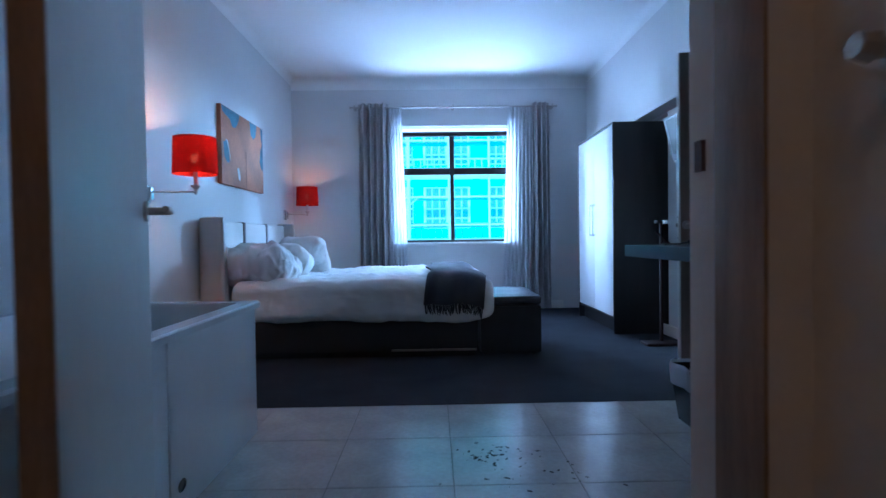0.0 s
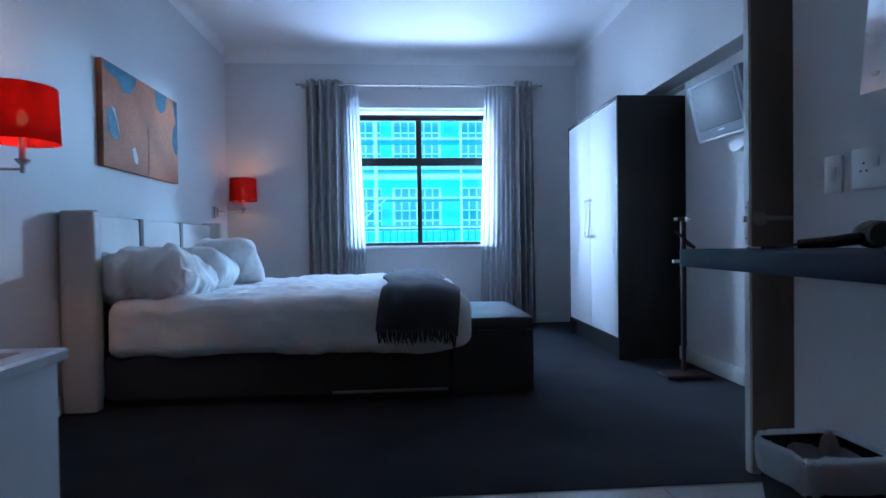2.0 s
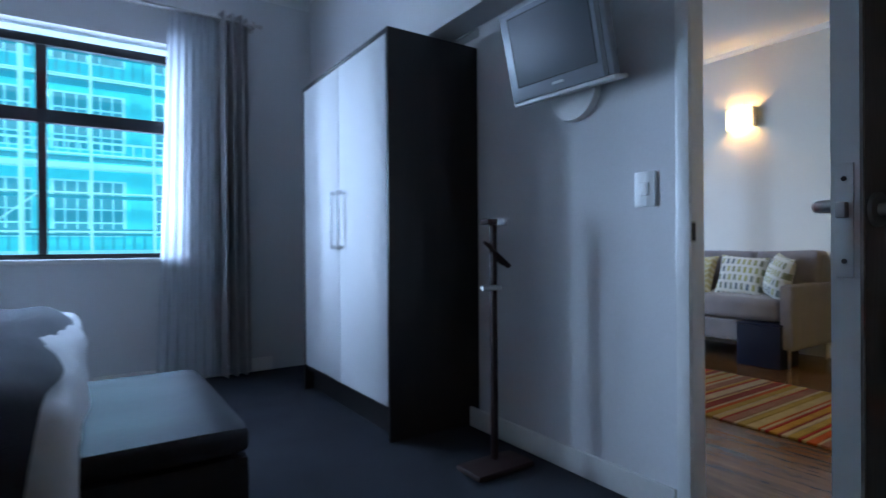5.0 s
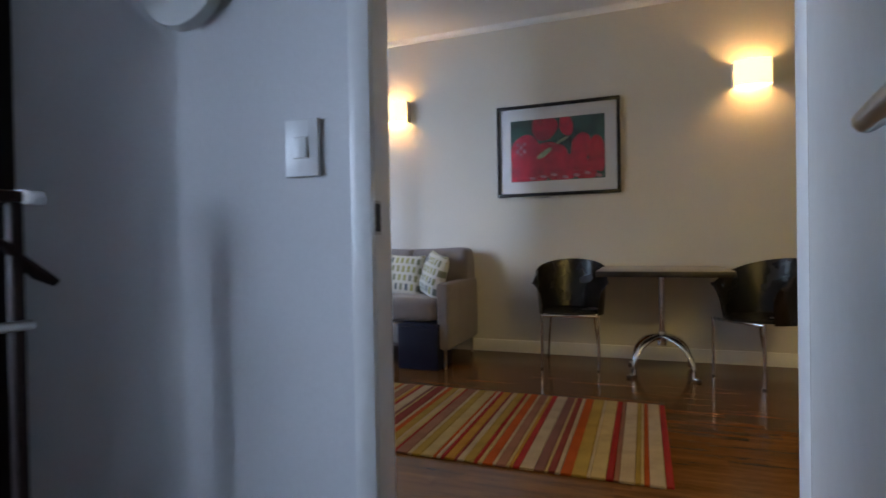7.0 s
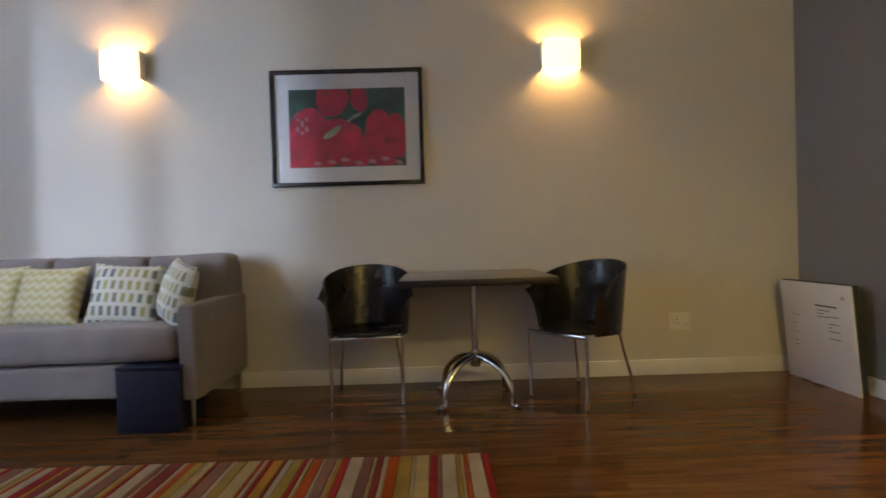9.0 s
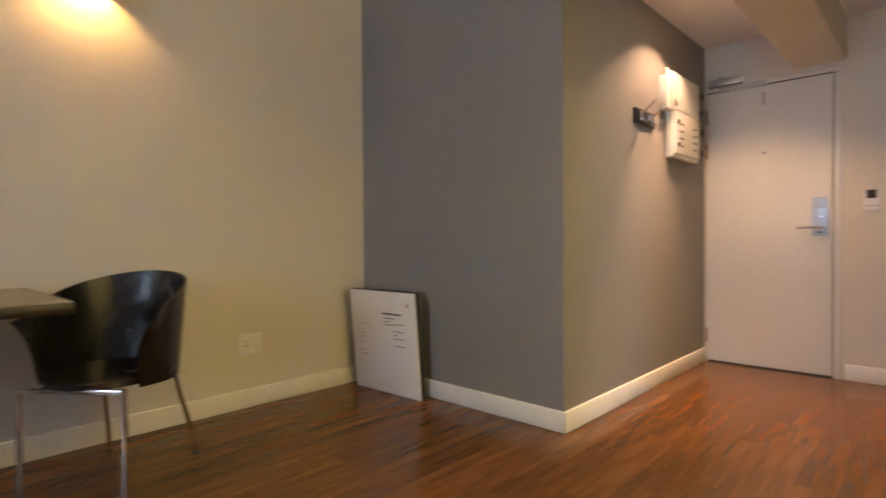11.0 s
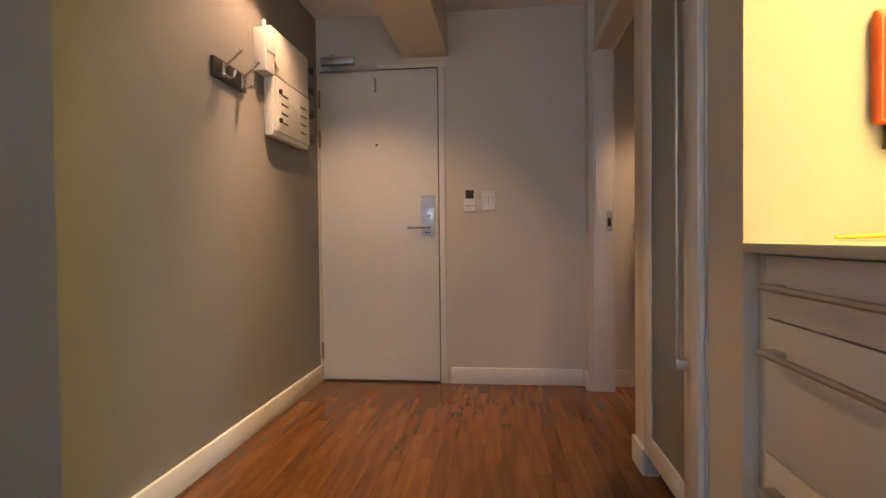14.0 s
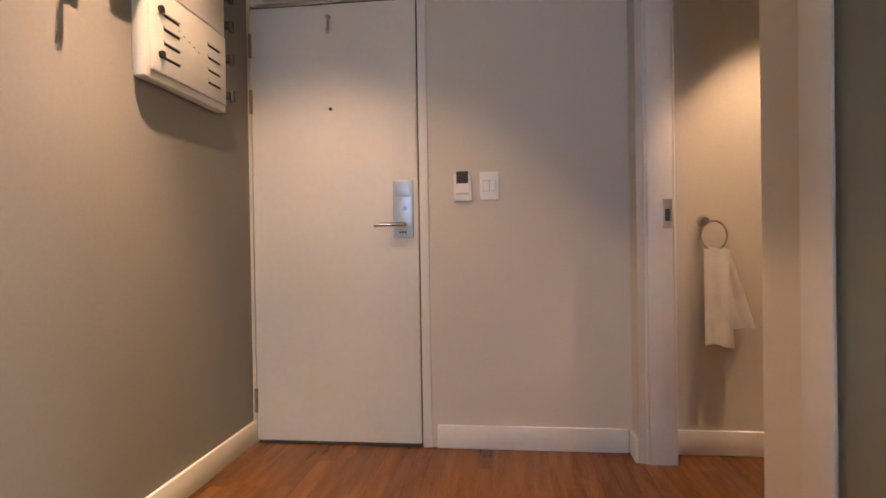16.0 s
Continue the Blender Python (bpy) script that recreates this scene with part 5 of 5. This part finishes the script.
part("housing", box(mb(), -0.05, 0.05, -0.74, 0.74, 0.06, 0.12, 0.005), TRIM, tl)

fb = thing("fire_blanket", pose(3.010, 1.69, 1.314, 0, 0, 180), "orange fire blanket pouch hanging on the kitchen wall", "fire blanket")
part("pouch", soft(mb(), -0.073, 0.073, -0.030, -0.002, -0.130, 0.130, 0.012, 10, 0.003, 12), ORANGE, fb)
part("eyelet", tube(mb(), [(0.0, -0.031, 0.118), (0.0, -0.034, 0.118)], 0.008, 14), STEEL, fb)
for x in (-0.045, 0.032):
    part("pull_tape", sheet(mb(), lambda u, v, x=x: (x + u * 0.022 + 0.012 * (1 - v) * (1 if x > 0 else -0.3), -0.012 - 0.004 * math.sin(v * 4), -0.185 + v * 0.06), 3, 6, 0.002), BLACKW, fb, "black pull tape")


def words(text, parent, x, y, z, size, material, bold=0.0006):
    cu = bpy.data.curves.new("text", "FONT")
    cu.body, cu.size, cu.align_x, cu.extrude, cu.offset = text, size, "CENTER", 0.0004, bold
    cu.materials.append(material)
    ob = new("lettering", cu)
    ob.parent = parent
    ob.matrix_basis = pose(x, y, z, 90, 0, 0)
    return ob


CREAMINK = mat("cream_ink", (0.85, 0.72, 0.45), 0.6, var=0.0, bump=0.0)
words("FIRE", fb, 0.0, -0.0335, 0.085, 0.026, CREAMINK, 0.0012)
words("Blanket", fb, 0.0, -0.0335, 0.066, 0.020, CREAMINK, 0.0008)
words("PULL TAPES", fb, 0.0, -0.0335, -0.066, 0.0115, CREAMINK, 0.0004)
words("TO RELEASE", fb, 0.0, -0.0335, -0.078, 0.0115, CREAMINK, 0.0004)


def cream_bars(rows):
    for x, z, w, h in rows:
        part("printed_line", box(mb(), x - w / 2, x + w / 2, -0.0338, -0.0330, z - h / 2, z + h / 2), CREAMINK, fb)


cream_bars([(0.0, 0.056 - 0.006 * k, 0.075 - 0.008 * (k % 2), 0.0022) for k in range(3)])
cream_bars([(0.028, 0.026 - 0.006 * k, 0.050, 0.002) for k in range(3)])
cream_bars([(0.028, -0.004 - 0.006 * k, 0.050, 0.002) for k in range(3)])
cream_bars([(0.028, -0.030 - 0.006 * k, 0.050, 0.002) for k in range(2)])
cream_bars([(-0.028, 0.018, 0.026, 0.018), (-0.028, -0.010, 0.024, 0.016), (-0.028, -0.034, 0.026, 0.014), (-0.034, -0.092, 0.010, 0.018), (0.034, -0.092, 0.010, 0.018), (0.0, -0.088, 0.022, 0.014), (0.0, -0.115, 0.08, 0.003)])
for x0, x1, z0, z1 in ((-0.062, 0.062, -0.122, 0.108), (-0.050, 0.056, 0.008, 0.034), (-0.050, 0.056, -0.022, 0.006), (-0.050, 0.056, -0.050, -0.024)):
    cream_bars([((x0 + x1) / 2, z0, x1 - x0, 0.0012), ((x0 + x1) / 2, z1, x1 - x0, 0.0012), (x0, (z0 + z1) / 2, 0.0012, z1 - z0), (x1, (z0 + z1) / 2, 0.0012, z1 - z0)])
for x in (-0.034, 0.034):
    bm = mb()
    bm.faces.new([bm.verts.new(p) for p in ((x - 0.010, -0.0336, -0.098), (x + 0.010, -0.0336, -0.098), (x, -0.0336, -0.110))])
    part("printed_arrow", bm, CREAMINK, fb)

bo2 = thing("soap_bottle", pose(2.942, 1.735, 0.9205) @ Matrix.Scale(0.88, 4), "clear dish soap bottle with an orange cap", "bottle")
part("body", lathe(mb(), [(0.0, 0.0), (0.030, 0.0), (0.034, 0.006), (0.035, 0.045), (0.032, 0.075), (0.031, 0.095), (0.034, 0.125), (0.030, 0.146), (0.016, 0.165), (0.012, 0.172), (0.0, 0.172)], 0, 0, 28), mat("pale_soap_bottle", (0.74, 0.75, 0.62), 0.12, var=0.03, bump=0.0, coat=0.6), bo2, "pale see-through bottle body")
part("label", lathe(mb(), [(0.0346, 0.012), (0.0357, 0.014), (0.0359, 0.045), (0.0330, 0.074), (0.0320, 0.092), (0.0316, 0.093)], 0, 0, 28), mat("yellow_label", (0.80, 0.68, 0.03), 0.4, var=0.06, bump=0), bo2, "yellow label")
part("label_band", lathe(mb(), [(0.0352, 0.056), (0.0356, 0.057), (0.0346, 0.068), (0.0340, 0.069)], 0, 0, 28), mat("dark_label_band", (0.03, 0.05, 0.10), 0.4, bump=0), bo2, "dark band on the label")
part("cap", lathe(mb(), [(0.0, 0.172), (0.019, 0.173), (0.018, 0.195), (0.010, 0.20), (0.0, 0.20)], 0, 0, 20), ORANGE, bo2, "orange cap")
part("spout", lathe(mb(), [(0.009, 0.20), (0.008, 0.212), (0.011, 0.216), (0.008, 0.222), (0.0, 0.223)], 0, 0, 16), INK, bo2, "dark green spout")
sg = thing("sponge", pose(2.865, 1.76, 0.9205, 0, 0, 10), "yellow and green kitchen sponge", "sponge")
part("foam", soft(mb(), -0.05, 0.05, -0.032, 0.032, 0.010, 0.042, 0.006, 8, 0.001, 60), mat("yellow_foam", (0.75, 0.62, 0.04), 0.9, var=0.12, scale=60, fine=300, bump=0.5), sg)
part("scourer", box(mb(), -0.05, 0.05, -0.032, 0.032, 0.0, 0.0098, 0.002), mat("green_scourer", (0.04, 0.18, 0.05), 0.95, var=0.2, fine=400, bump=0.5), sg, "green scouring side")
gs = thing("scouring_pad", pose(2.985, 1.715, 0.9205, 0, 0, -15), "green scouring pad propped by the bottle", "pad")
part("pad", soft(mb(), -0.03, 0.03, -0.01, 0.01, 0.0, 0.05, 0.004, 6, 0.001, 50), bpy.data.materials["green_scourer"], gs)
bh = thing("dish_brush", pose(3.06, 1.73, 0.927, 0, 0, 178), "yellow and white dish brush lying on the worktop", "brush")
part("handle", tube(mb(), [(-0.11, 0, 0.003), (-0.03, 0.004, 0.006), (0.05, 0.0, 0.010), (0.09, 0, 0.018)], [0.006, 0.007, 0.006, 0.008], 10, flat=0.7), mat("yellow_plastic", (0.75, 0.66, 0.08), 0.4, var=0.05, bump=0), bh)
part("bristles", soft(mb(), 0.07, 0.13, -0.022, 0.022, -0.004, 0.026, 0.012, 8, 0.004, 60), mat("white_bristle", (0.8, 0.8, 0.74), 0.9, var=0.1, fine=400, bump=0.6), bh, "white bristle head")

# glazed cupboard in the hall
cu_ = thing("glazed_cupboard", pose(3.378, 0.884, 0), "tall white cupboard with a frosted glass door", "cupboard")
part("carcass", box(mb(), -0.30, -0.022, 0.0, 0.584, 0.10, 2.25), TRIM, cu_)
# dark board here puts the toe gap's shade into its colour
part("kickboard", box(mb(), -0.30, -0.06, 0.0, 0.584, 0.0, 0.099), WENGE, cu_)
bm = mb()
for a, b, c, d in ((0.002, 0.106, 0.105, 2.245), (0.470, 0.582, 0.105, 2.245), (0.106, 0.470, 0.105, 0.19), (0.106, 0.470, 2.17, 2.245)):
    box(bm, -0.02, 0.0, a, b, c, d, 0.002)
gd = part("door_frame", bm, TRIM, cu_, "white door frame")
part("door_glass", box(mb(), -0.014, -0.006, 0.106, 0.470, 0.19, 2.17), FROST, gd, "frosted glass pane")
bm = mb()
tube(bm, [(0.030, 0.500, 0.54), (0.030, 0.500, 1.66)], 0.006, 12)
for z in (0.56, 1.64):
    box(bm, 0.0005, 0.036, 0.486, 0.514, z - 0.014, z + 0.014, 0.002)
part("bar_handle", bm, STEEL, gd, "long steel bar handle")

# ---- hall ----
db = thing("fuse_box", pose(5.13, 0.17, 1.48), "white distribution board with slotted lower door", "fuse box")
part("cabinet", box(mb(), -0.045, 0.0, -0.285, 0.220, 0.0, 0.56, 0.006), PLASTIC, db)
lo = part("lower_door", box(mb(), -0.060, -0.0455, -0.265, 0.200, 0.025, 0.30, 0.005), PLASTIC, db)
part("upper_door", box(mb(), -0.056, -0.0455, -0.265, 0.200, 0.312, 0.545, 0.004), PLASTIC, db)
for y0 in (0.055, -0.215):
    for k in range(4):
        part("louvre", box(mb(), -0.064, -0.0602, y0 - 0.004, y0 + 0.089, 0.084 + 0.048 * k, 0.092 + 0.048 * k, 0.001), PLASTIC, lo)
        part("slot", box(mb(), -0.0612, -0.0598, y0, y0 + 0.085, 0.075 + 0.048 * k, 0.083 + 0.048 * k), INK, lo)
for y0 in (0.158, ):
    for z in (0.085, 0.235):
        part("catch", tube(mb(), [(-0.06, y0, z), (-0.070, y0, z)], 0.013, 14), INK, lo)
for z in (0.07, 0.22, 0.36, 0.48):
    part("hinge", tube(box(mb(), -0.066, -0.03, -0.300, -0.2655, z - 0.013, z + 0.013, 0.003), [(-0.066, -0.300, z - 0.022), (-0.066, -0.300, z + 0.022)], 0.011, 10), INK, db, "black hinge")
for k in range(5):
    part("marking", box(mb(), -0.0608, -0.0598, 0.05 - 0.03 * k, 0.058 - 0.03 * k, 0.20 - 0.008 * k, 0.206 - 0.008 * k), STEEL, lo)
mt = thing("meter_box", pose(5.13, 0.452, 1.775), "small white meter box above the fuse box", "meter box")
part("body", box(mb(), -0.065, 0.0, -0.06, 0.05, 0.0, 0.215, 0.006), PLASTIC, mt)
part("cover", box(mb(), -0.072, -0.0655, -0.055, 0.045, 0.10, 0.205, 0.004), PLASTIC, mt)
part("display", box(mb(), -0.06, -0.01, -0.0645, -0.0605, 0.12, 0.19, 0.002), INK, mt, "dark display window")
part("conduit", tube(mb(), [(-0.03, -0.01, 0.215), (-0.03, -0.01, 0.27)], 0.010, 12), PLASTIC, mt)
part("key_loop", tube(mb(), [(-0.045, -0.066, 0.10), (-0.06, -0.085, 0.07), (-0.066, -0.10, 0.04), (-0.06, -0.085, 0.03), (-0.06, -0.07, 0.06)], 0.003, 8), STEEL, mt, "small metal key loop")

rk = thing("coat_rack", pose(5.13, 0.75, 1.675), "dark wooden coat rack with two double chrome hooks", "coat rack")
part("board", box(mb(), -0.018, 0.0, -0.145, 0.145, -0.043, 0.043, 0.004), WENGE, rk)
for y in (0.072, -0.092):
    bm = mb()
    box(bm, -0.024, -0.0185, y - 0.010, y + 0.010, -0.03, 0.03, 0.002)
    tube(bm, [(-0.022, y, 0.015), (-0.06, y, 0.045), (-0.10, y, 0.078)], [0.006, 0.006, 0.005], 10)
    tube(bm, [(-0.022, y, -0.015), (-0.045, y, -0.035), (-0.065, y, -0.03), (-0.075, y, -0.005)], 0.006, 10)
    hk_ = part("hook", bm, CHROME, rk, "double chrome hook")
    part("knob", lathe(mb(), [(0.0, -0.008), (0.008, -0.004), (0.008, 0.004), (0.0, 0.008)], -0.10, y, 12), CHROME, hk_)
for o in rk.children_recursive:
    if o.name.startswith("knob"):
        o.location.z = 0.080

th_ = thing("thermostat", pose(4.125, -0.40, 1.178, 0, 0, 180), "white air conditioning control with a dark display", "thermostat")
part("body", box(mb(), -0.04, 0.04, -0.018, 0.0, -0.068, 0.055, 0.004), PLASTIC, th_)
part("display", box(mb(), -0.026, 0.026, -0.0195, -0.0182, 0.012, 0.066, 0.001), INK, th_, "dark display")
part("key_row", box(mb(), -0.03, 0.03, -0.0195, -0.0182, -0.038, -0.030, 0.0005), STEEL, th_)
plate("light_switch", pose(4.005, -0.40, 1.178, 0, 0, 180), 0.085, 0.125, "white two-way light switch beside the entrance door", 2)

dl = thing("downlight", pose(4.80, 0.61, HT), "small recessed ceiling downlight, lit", "downlight", "hall downlights")
part("trim_ring", lathe(mb(), [(0.028, -0.001), (0.032, -0.006), (0.045, -0.005), (0.048, 0.0)], 0, 0, 28), TRIM, dl)
part("lens", lathe(mb(), [(0.0, -0.0005), (0.028, -0.0005)], 0, 0, 24), glow("downlight_lens", (1.0, 0.80, 0.52), 14), dl, "glowing lens")
dl2 = copy_thing(dl, pose(2.84, 0.0, HT))
dl2["label"] = "small recessed downlight over the washroom towel, lit"


tr = thing("towel_ring", pose(3.10, -0.40, 1.0), "chrome towel ring on the washroom wall", "towel ring")
part("mount", tube(mb(), [(0, 0, 0), (0, 0.04, 0)], [0.024, 0.016], 16), CHROME, tr)
part("ring", tube(mb(), [(-0.030 + 0.045 * math.sin(a * math.tau / 28), 0.045 - 0.02 * math.sin(a * math.tau / 28), -0.062 + 0.062 * math.cos(a * math.tau / 28)) for a in range(29)], 0.0035, 8, False), CHROME, tr)
tw = thing("towel", pose(3.062, -0.355, 0.884), "white hand towel hanging from a ring", "towel")


def towel(u, v):
    k = 1 - v
    fold = 0.008 * math.sin(u * 11 + 1) * (1 - 0.5 * v) + 0.006 * math.cos((u - 0.5) * math.pi)
    return (0.055 - u * (0.098 + 0.022 * k), fold + 0.014, -0.408 * k + 0.010 * math.sin(u * 4 + 0.5) * k)


def towel_back(u, v):
    k = 1 - v
    return (0.030 - u * 0.090 - 0.098 * k, -0.012 + 0.010 * math.sin(u * 9), -0.345 * k + 0.010 * (1 - u) - 0.004 + 0.015 * u * k)


bm = sheet(mb(), towel, 26, 18, 0.014)
sheet(bm, towel_back, 20, 14, 0.010)
part("cloth", bm, mat("white_terry", (0.86, 0.85, 0.83), 0.95, var=0.05, scale=12, fine=420, bump=0.6, sheen=0.3), tw)

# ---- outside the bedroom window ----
# net, frames, panes and scaffold tubes glow in place of daylight on them
NET_GLOW = mat("glowing_turquoise_net", (0.02, 0.55, 0.62), 0.8, var=0.16, scale=0.6, fine=6, bump=0.0)
nb_ = NET_GLOW.node_tree.nodes["Principled BSDF"]
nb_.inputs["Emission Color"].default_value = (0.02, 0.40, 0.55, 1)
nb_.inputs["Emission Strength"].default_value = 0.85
PALE_GLOW = mat("glowing_pale_turquoise", (0.25, 0.80, 0.85), 0.8, var=0.08, scale=2, bump=0.0)
pb_ = PALE_GLOW.node_tree.nodes["Principled BSDF"]
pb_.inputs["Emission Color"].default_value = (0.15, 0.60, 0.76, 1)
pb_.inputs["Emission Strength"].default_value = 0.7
PANE_GLOW = mat("glowing_blue_pane", (0.01, 0.22, 0.32), 0.4, var=0.15, scale=1.5, bump=0.0)
qb_ = PANE_GLOW.node_tree.nodes["Principled BSDF"]
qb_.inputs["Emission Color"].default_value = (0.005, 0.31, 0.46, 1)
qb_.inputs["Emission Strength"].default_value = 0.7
house = thing("apartment_building", pose(1.5, 24.0, -12), "netted office building under scaffolding across the street", "building")
part("wall", box(mb(), -16, 16, 0.0, 6.0, 0, 30), NET_GLOW, house, "facade behind turquoise netting, its daylight put in as glow")
part("roof", box(mb(), -16.2, 16.2, -0.2, 6.2, 30, 30.4), PALE_GLOW, house)
pane_me = mesh_of("pane", box(mb(), -0.98, 0.98, -0.05, 0.0, 0.0, 1.75), PANE_GLOW, False)
bm = mb()
for k in range(7):
    x = -0.96 + k * 0.32
    t = 0.05 if k in (0, 3, 6) else 0.022
    box(bm, x - t, x + t, -0.10, -0.051, -0.03, 1.78)
for z in (0.0, 0.42, 0.84, 1.28, 1.75):
    box(bm, -1.01, 1.01, -0.099, -0.052, z - 0.025, z + 0.025)
bar_me = mesh_of("frame", bm, PALE_GLOW, False)
for row in range(6):
    for col in range(9):
        x, z = -10.4 + col * 2.6 + (0.2 if col % 2 else 0), 7.9 + row * 2.75
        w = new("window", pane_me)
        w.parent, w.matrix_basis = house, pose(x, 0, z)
        f = new("window_frame", bar_me)
        f.parent = w
for col in range(10):
    x = -11.7 + col * 2.6
    part("pilaster", box(mb(), x - 0.16, x + 0.16, -0.12, 0.0, 0, 29.5), PALE_GLOW if col % 3 == 0 else NET_GLOW, house)
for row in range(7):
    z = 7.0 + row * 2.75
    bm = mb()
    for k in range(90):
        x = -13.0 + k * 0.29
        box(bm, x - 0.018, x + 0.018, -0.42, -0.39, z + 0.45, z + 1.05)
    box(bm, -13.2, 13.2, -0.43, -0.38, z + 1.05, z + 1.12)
    part("balcony_rail", bm, PALE_GLOW if row % 2 else PANE_GLOW, house)
    part("ledge", box(mb(), -15, 15, -0.25, 0.0, 7.25 + row * 2.75, 7.45 + row * 2.75), PALE_GLOW, house)
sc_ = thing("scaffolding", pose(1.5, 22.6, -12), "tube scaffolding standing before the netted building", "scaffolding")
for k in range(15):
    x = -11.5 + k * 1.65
    part("standard", tube(mb(), [(x, 0, 0), (x, 0, 28)], 0.045 if k % 3 else 0.075, 6), PALE_GLOW, sc_)
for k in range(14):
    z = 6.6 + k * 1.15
    part("ledger", tube(mb(), [(-12, 0, z), (12, 0, z)], 0.035, 6), PALE_GLOW, sc_)
    part("board", box(mb(), -12, 12, 0.1, 0.8, z - 0.1, z - 0.05), PANE_GLOW, sc_)
for k in range(6):
    x = -10.35 + k * 4.0
    part("brace", tube(mb(), [(x - 1.1, 0.0, 8.6 + 2 * (k % 3)), (x + 1.1, 0.0, 10.6 + 2 * (k % 3))], 0.025, 6), PALE_GLOW, sc_)
structure("ground", box(mb(), -600, 600, 8.6, 1200, -12.2, -12.0), mat("asphalt", (0.05, 0.05, 0.052), 0.9, var=0.15, scale=0.5), "grey street far below the window")

# ---- floor pieces ----
fl = structure("floor_tiles_bed", box(mb(), -1.08, 2.447, -1.02, 3.82, -0.06, -0.003), GROUT, "grout bed under the bathroom tiles")
tile_me = mesh_of("tile", box(mb(), -0.2462, 0.2462, -0.2482, 0.2482, -0.004, 0.0, 0.0012, 1), TILE, False)
for i in range(-5, 4):
    for j in range(-9, 2):
        x, y = 1.2175 + 0.495 * i, 3.05 + 0.5 * j
        if y > 3.6: y = 3.56
        if -1.1 < x < 2.4 and (y > 1.0 or (-0.4 < x < 1.3 and y > -0.9)):
            t_ = new("tile", tile_me)
            t_.parent = fl
            t_.location = (x, y, 0.0)
# small irregular dark specks, clustered in two spots
bm = mb()
rnd = random.Random(11)
for k in range(70):
    x, y = (rnd.gauss(1.16, 0.09), rnd.gauss(3.10, 0.07)) if k < 45 else (rnd.gauss(1.30, 0.16), rnd.gauss(2.88, 0.09))
    r, st_ = rnd.uniform(0.002, 0.008), rnd.uniform(1.0, 2.4)
    a0 = rnd.uniform(0, math.pi)
    ring_ = []
    for q in range(9):
        a = q / 9 * math.tau
        rr_ = r * rnd.uniform(0.6, 1.2)
        px, py = rr_ * st_ * math.cos(a), rr_ * math.sin(a)
        ring_.append(bm.verts.new((x + px * math.cos(a0) - py * math.sin(a0), y + px * math.sin(a0) + py * math.cos(a0), 0.0006 + 0.000005 * k)))
    bm.faces.new(ring_)
ds_ = part("dirt_specks", bm, mat("dark_speck", (0.05, 0.045, 0.04), 0.95, var=0.2, bump=0.0, spec=0.1), fl)
tagged(ds_, "dark specks on the tiles", kind="stuff")
fl2 = structure("floor_parquet_bed", box(mb(), 2.1, 6.67, -0.52, 7.88, -0.06, -0.004), WOODU, "dark joints of the parquet floor")
PW = 0.068
plank_me = [mesh_of("plank", box(mb(), -PW / 2 + 0.0003, PW / 2 - 0.0003, -l / 2 + 0.0003, l / 2 - 0.0003, -0.004, 0.0, 0.0003, 1), WOODP, False) for l in (0.40, 0.60, 0.80)]
rnd = random.Random(3)
rest, count = [], 0
x = 2.13
while x < 6.67:
    y = -0.52 - rnd.uniform(0, 0.4)
    while y < 7.88:
        k = rnd.randrange(3)
        l = (0.40, 0.60, 0.80)[k]
        cut = y < -0.399 or y + l > 7.88
        if y < -0.399: l, y = l - (-0.399 - y), -0.399
        if y + l > 7.88: l = 7.88 - y
        if l < 0.01:
            y += 0.011
            continue
        cy = y + l / 2
        inside = (x > 3.26 or cy < 1.1) and not (x > 5.16 and cy < 1.5)
        if inside:
            if 3.3 < x < 5.1 and -0.4 < cy < 2.55 and count < 300 and not cut:
                p_ = new("plank", plank_me[k])
                p_.parent = fl2
                p_.location = (x, cy, 0.0)
                count += 1
            else:
                rest.append((x, cy, l))
        y += l
    x += PW
verts, faces = [], []
for x, cy, l in rest:
    b = len(verts)
    hx, hy = PW / 2 - 0.0003, l / 2 - 0.0003
    for z in (-0.004, 0.0):
        verts += [(x - hx, cy - hy, z), (x + hx, cy - hy, z), (x + hx, cy + hy, z), (x - hx, cy + hy, z)]
    faces += [(b + 4, b + 5, b + 6, b + 7), (b, b + 1, b + 5, b + 4), (b + 1, b + 2, b + 6, b + 5), (b + 2, b + 3, b + 7, b + 6), (b + 3, b, b + 4, b + 7)]
me = bpy.data.meshes.new("parquet_planks")
me.from_pydata(verts, [], faces)
me.materials.append(WOODR)
rp = new("parquet_planks", me)
rp.parent = fl2
tagged(rp, "red-brown parquet strips", kind="stuff")
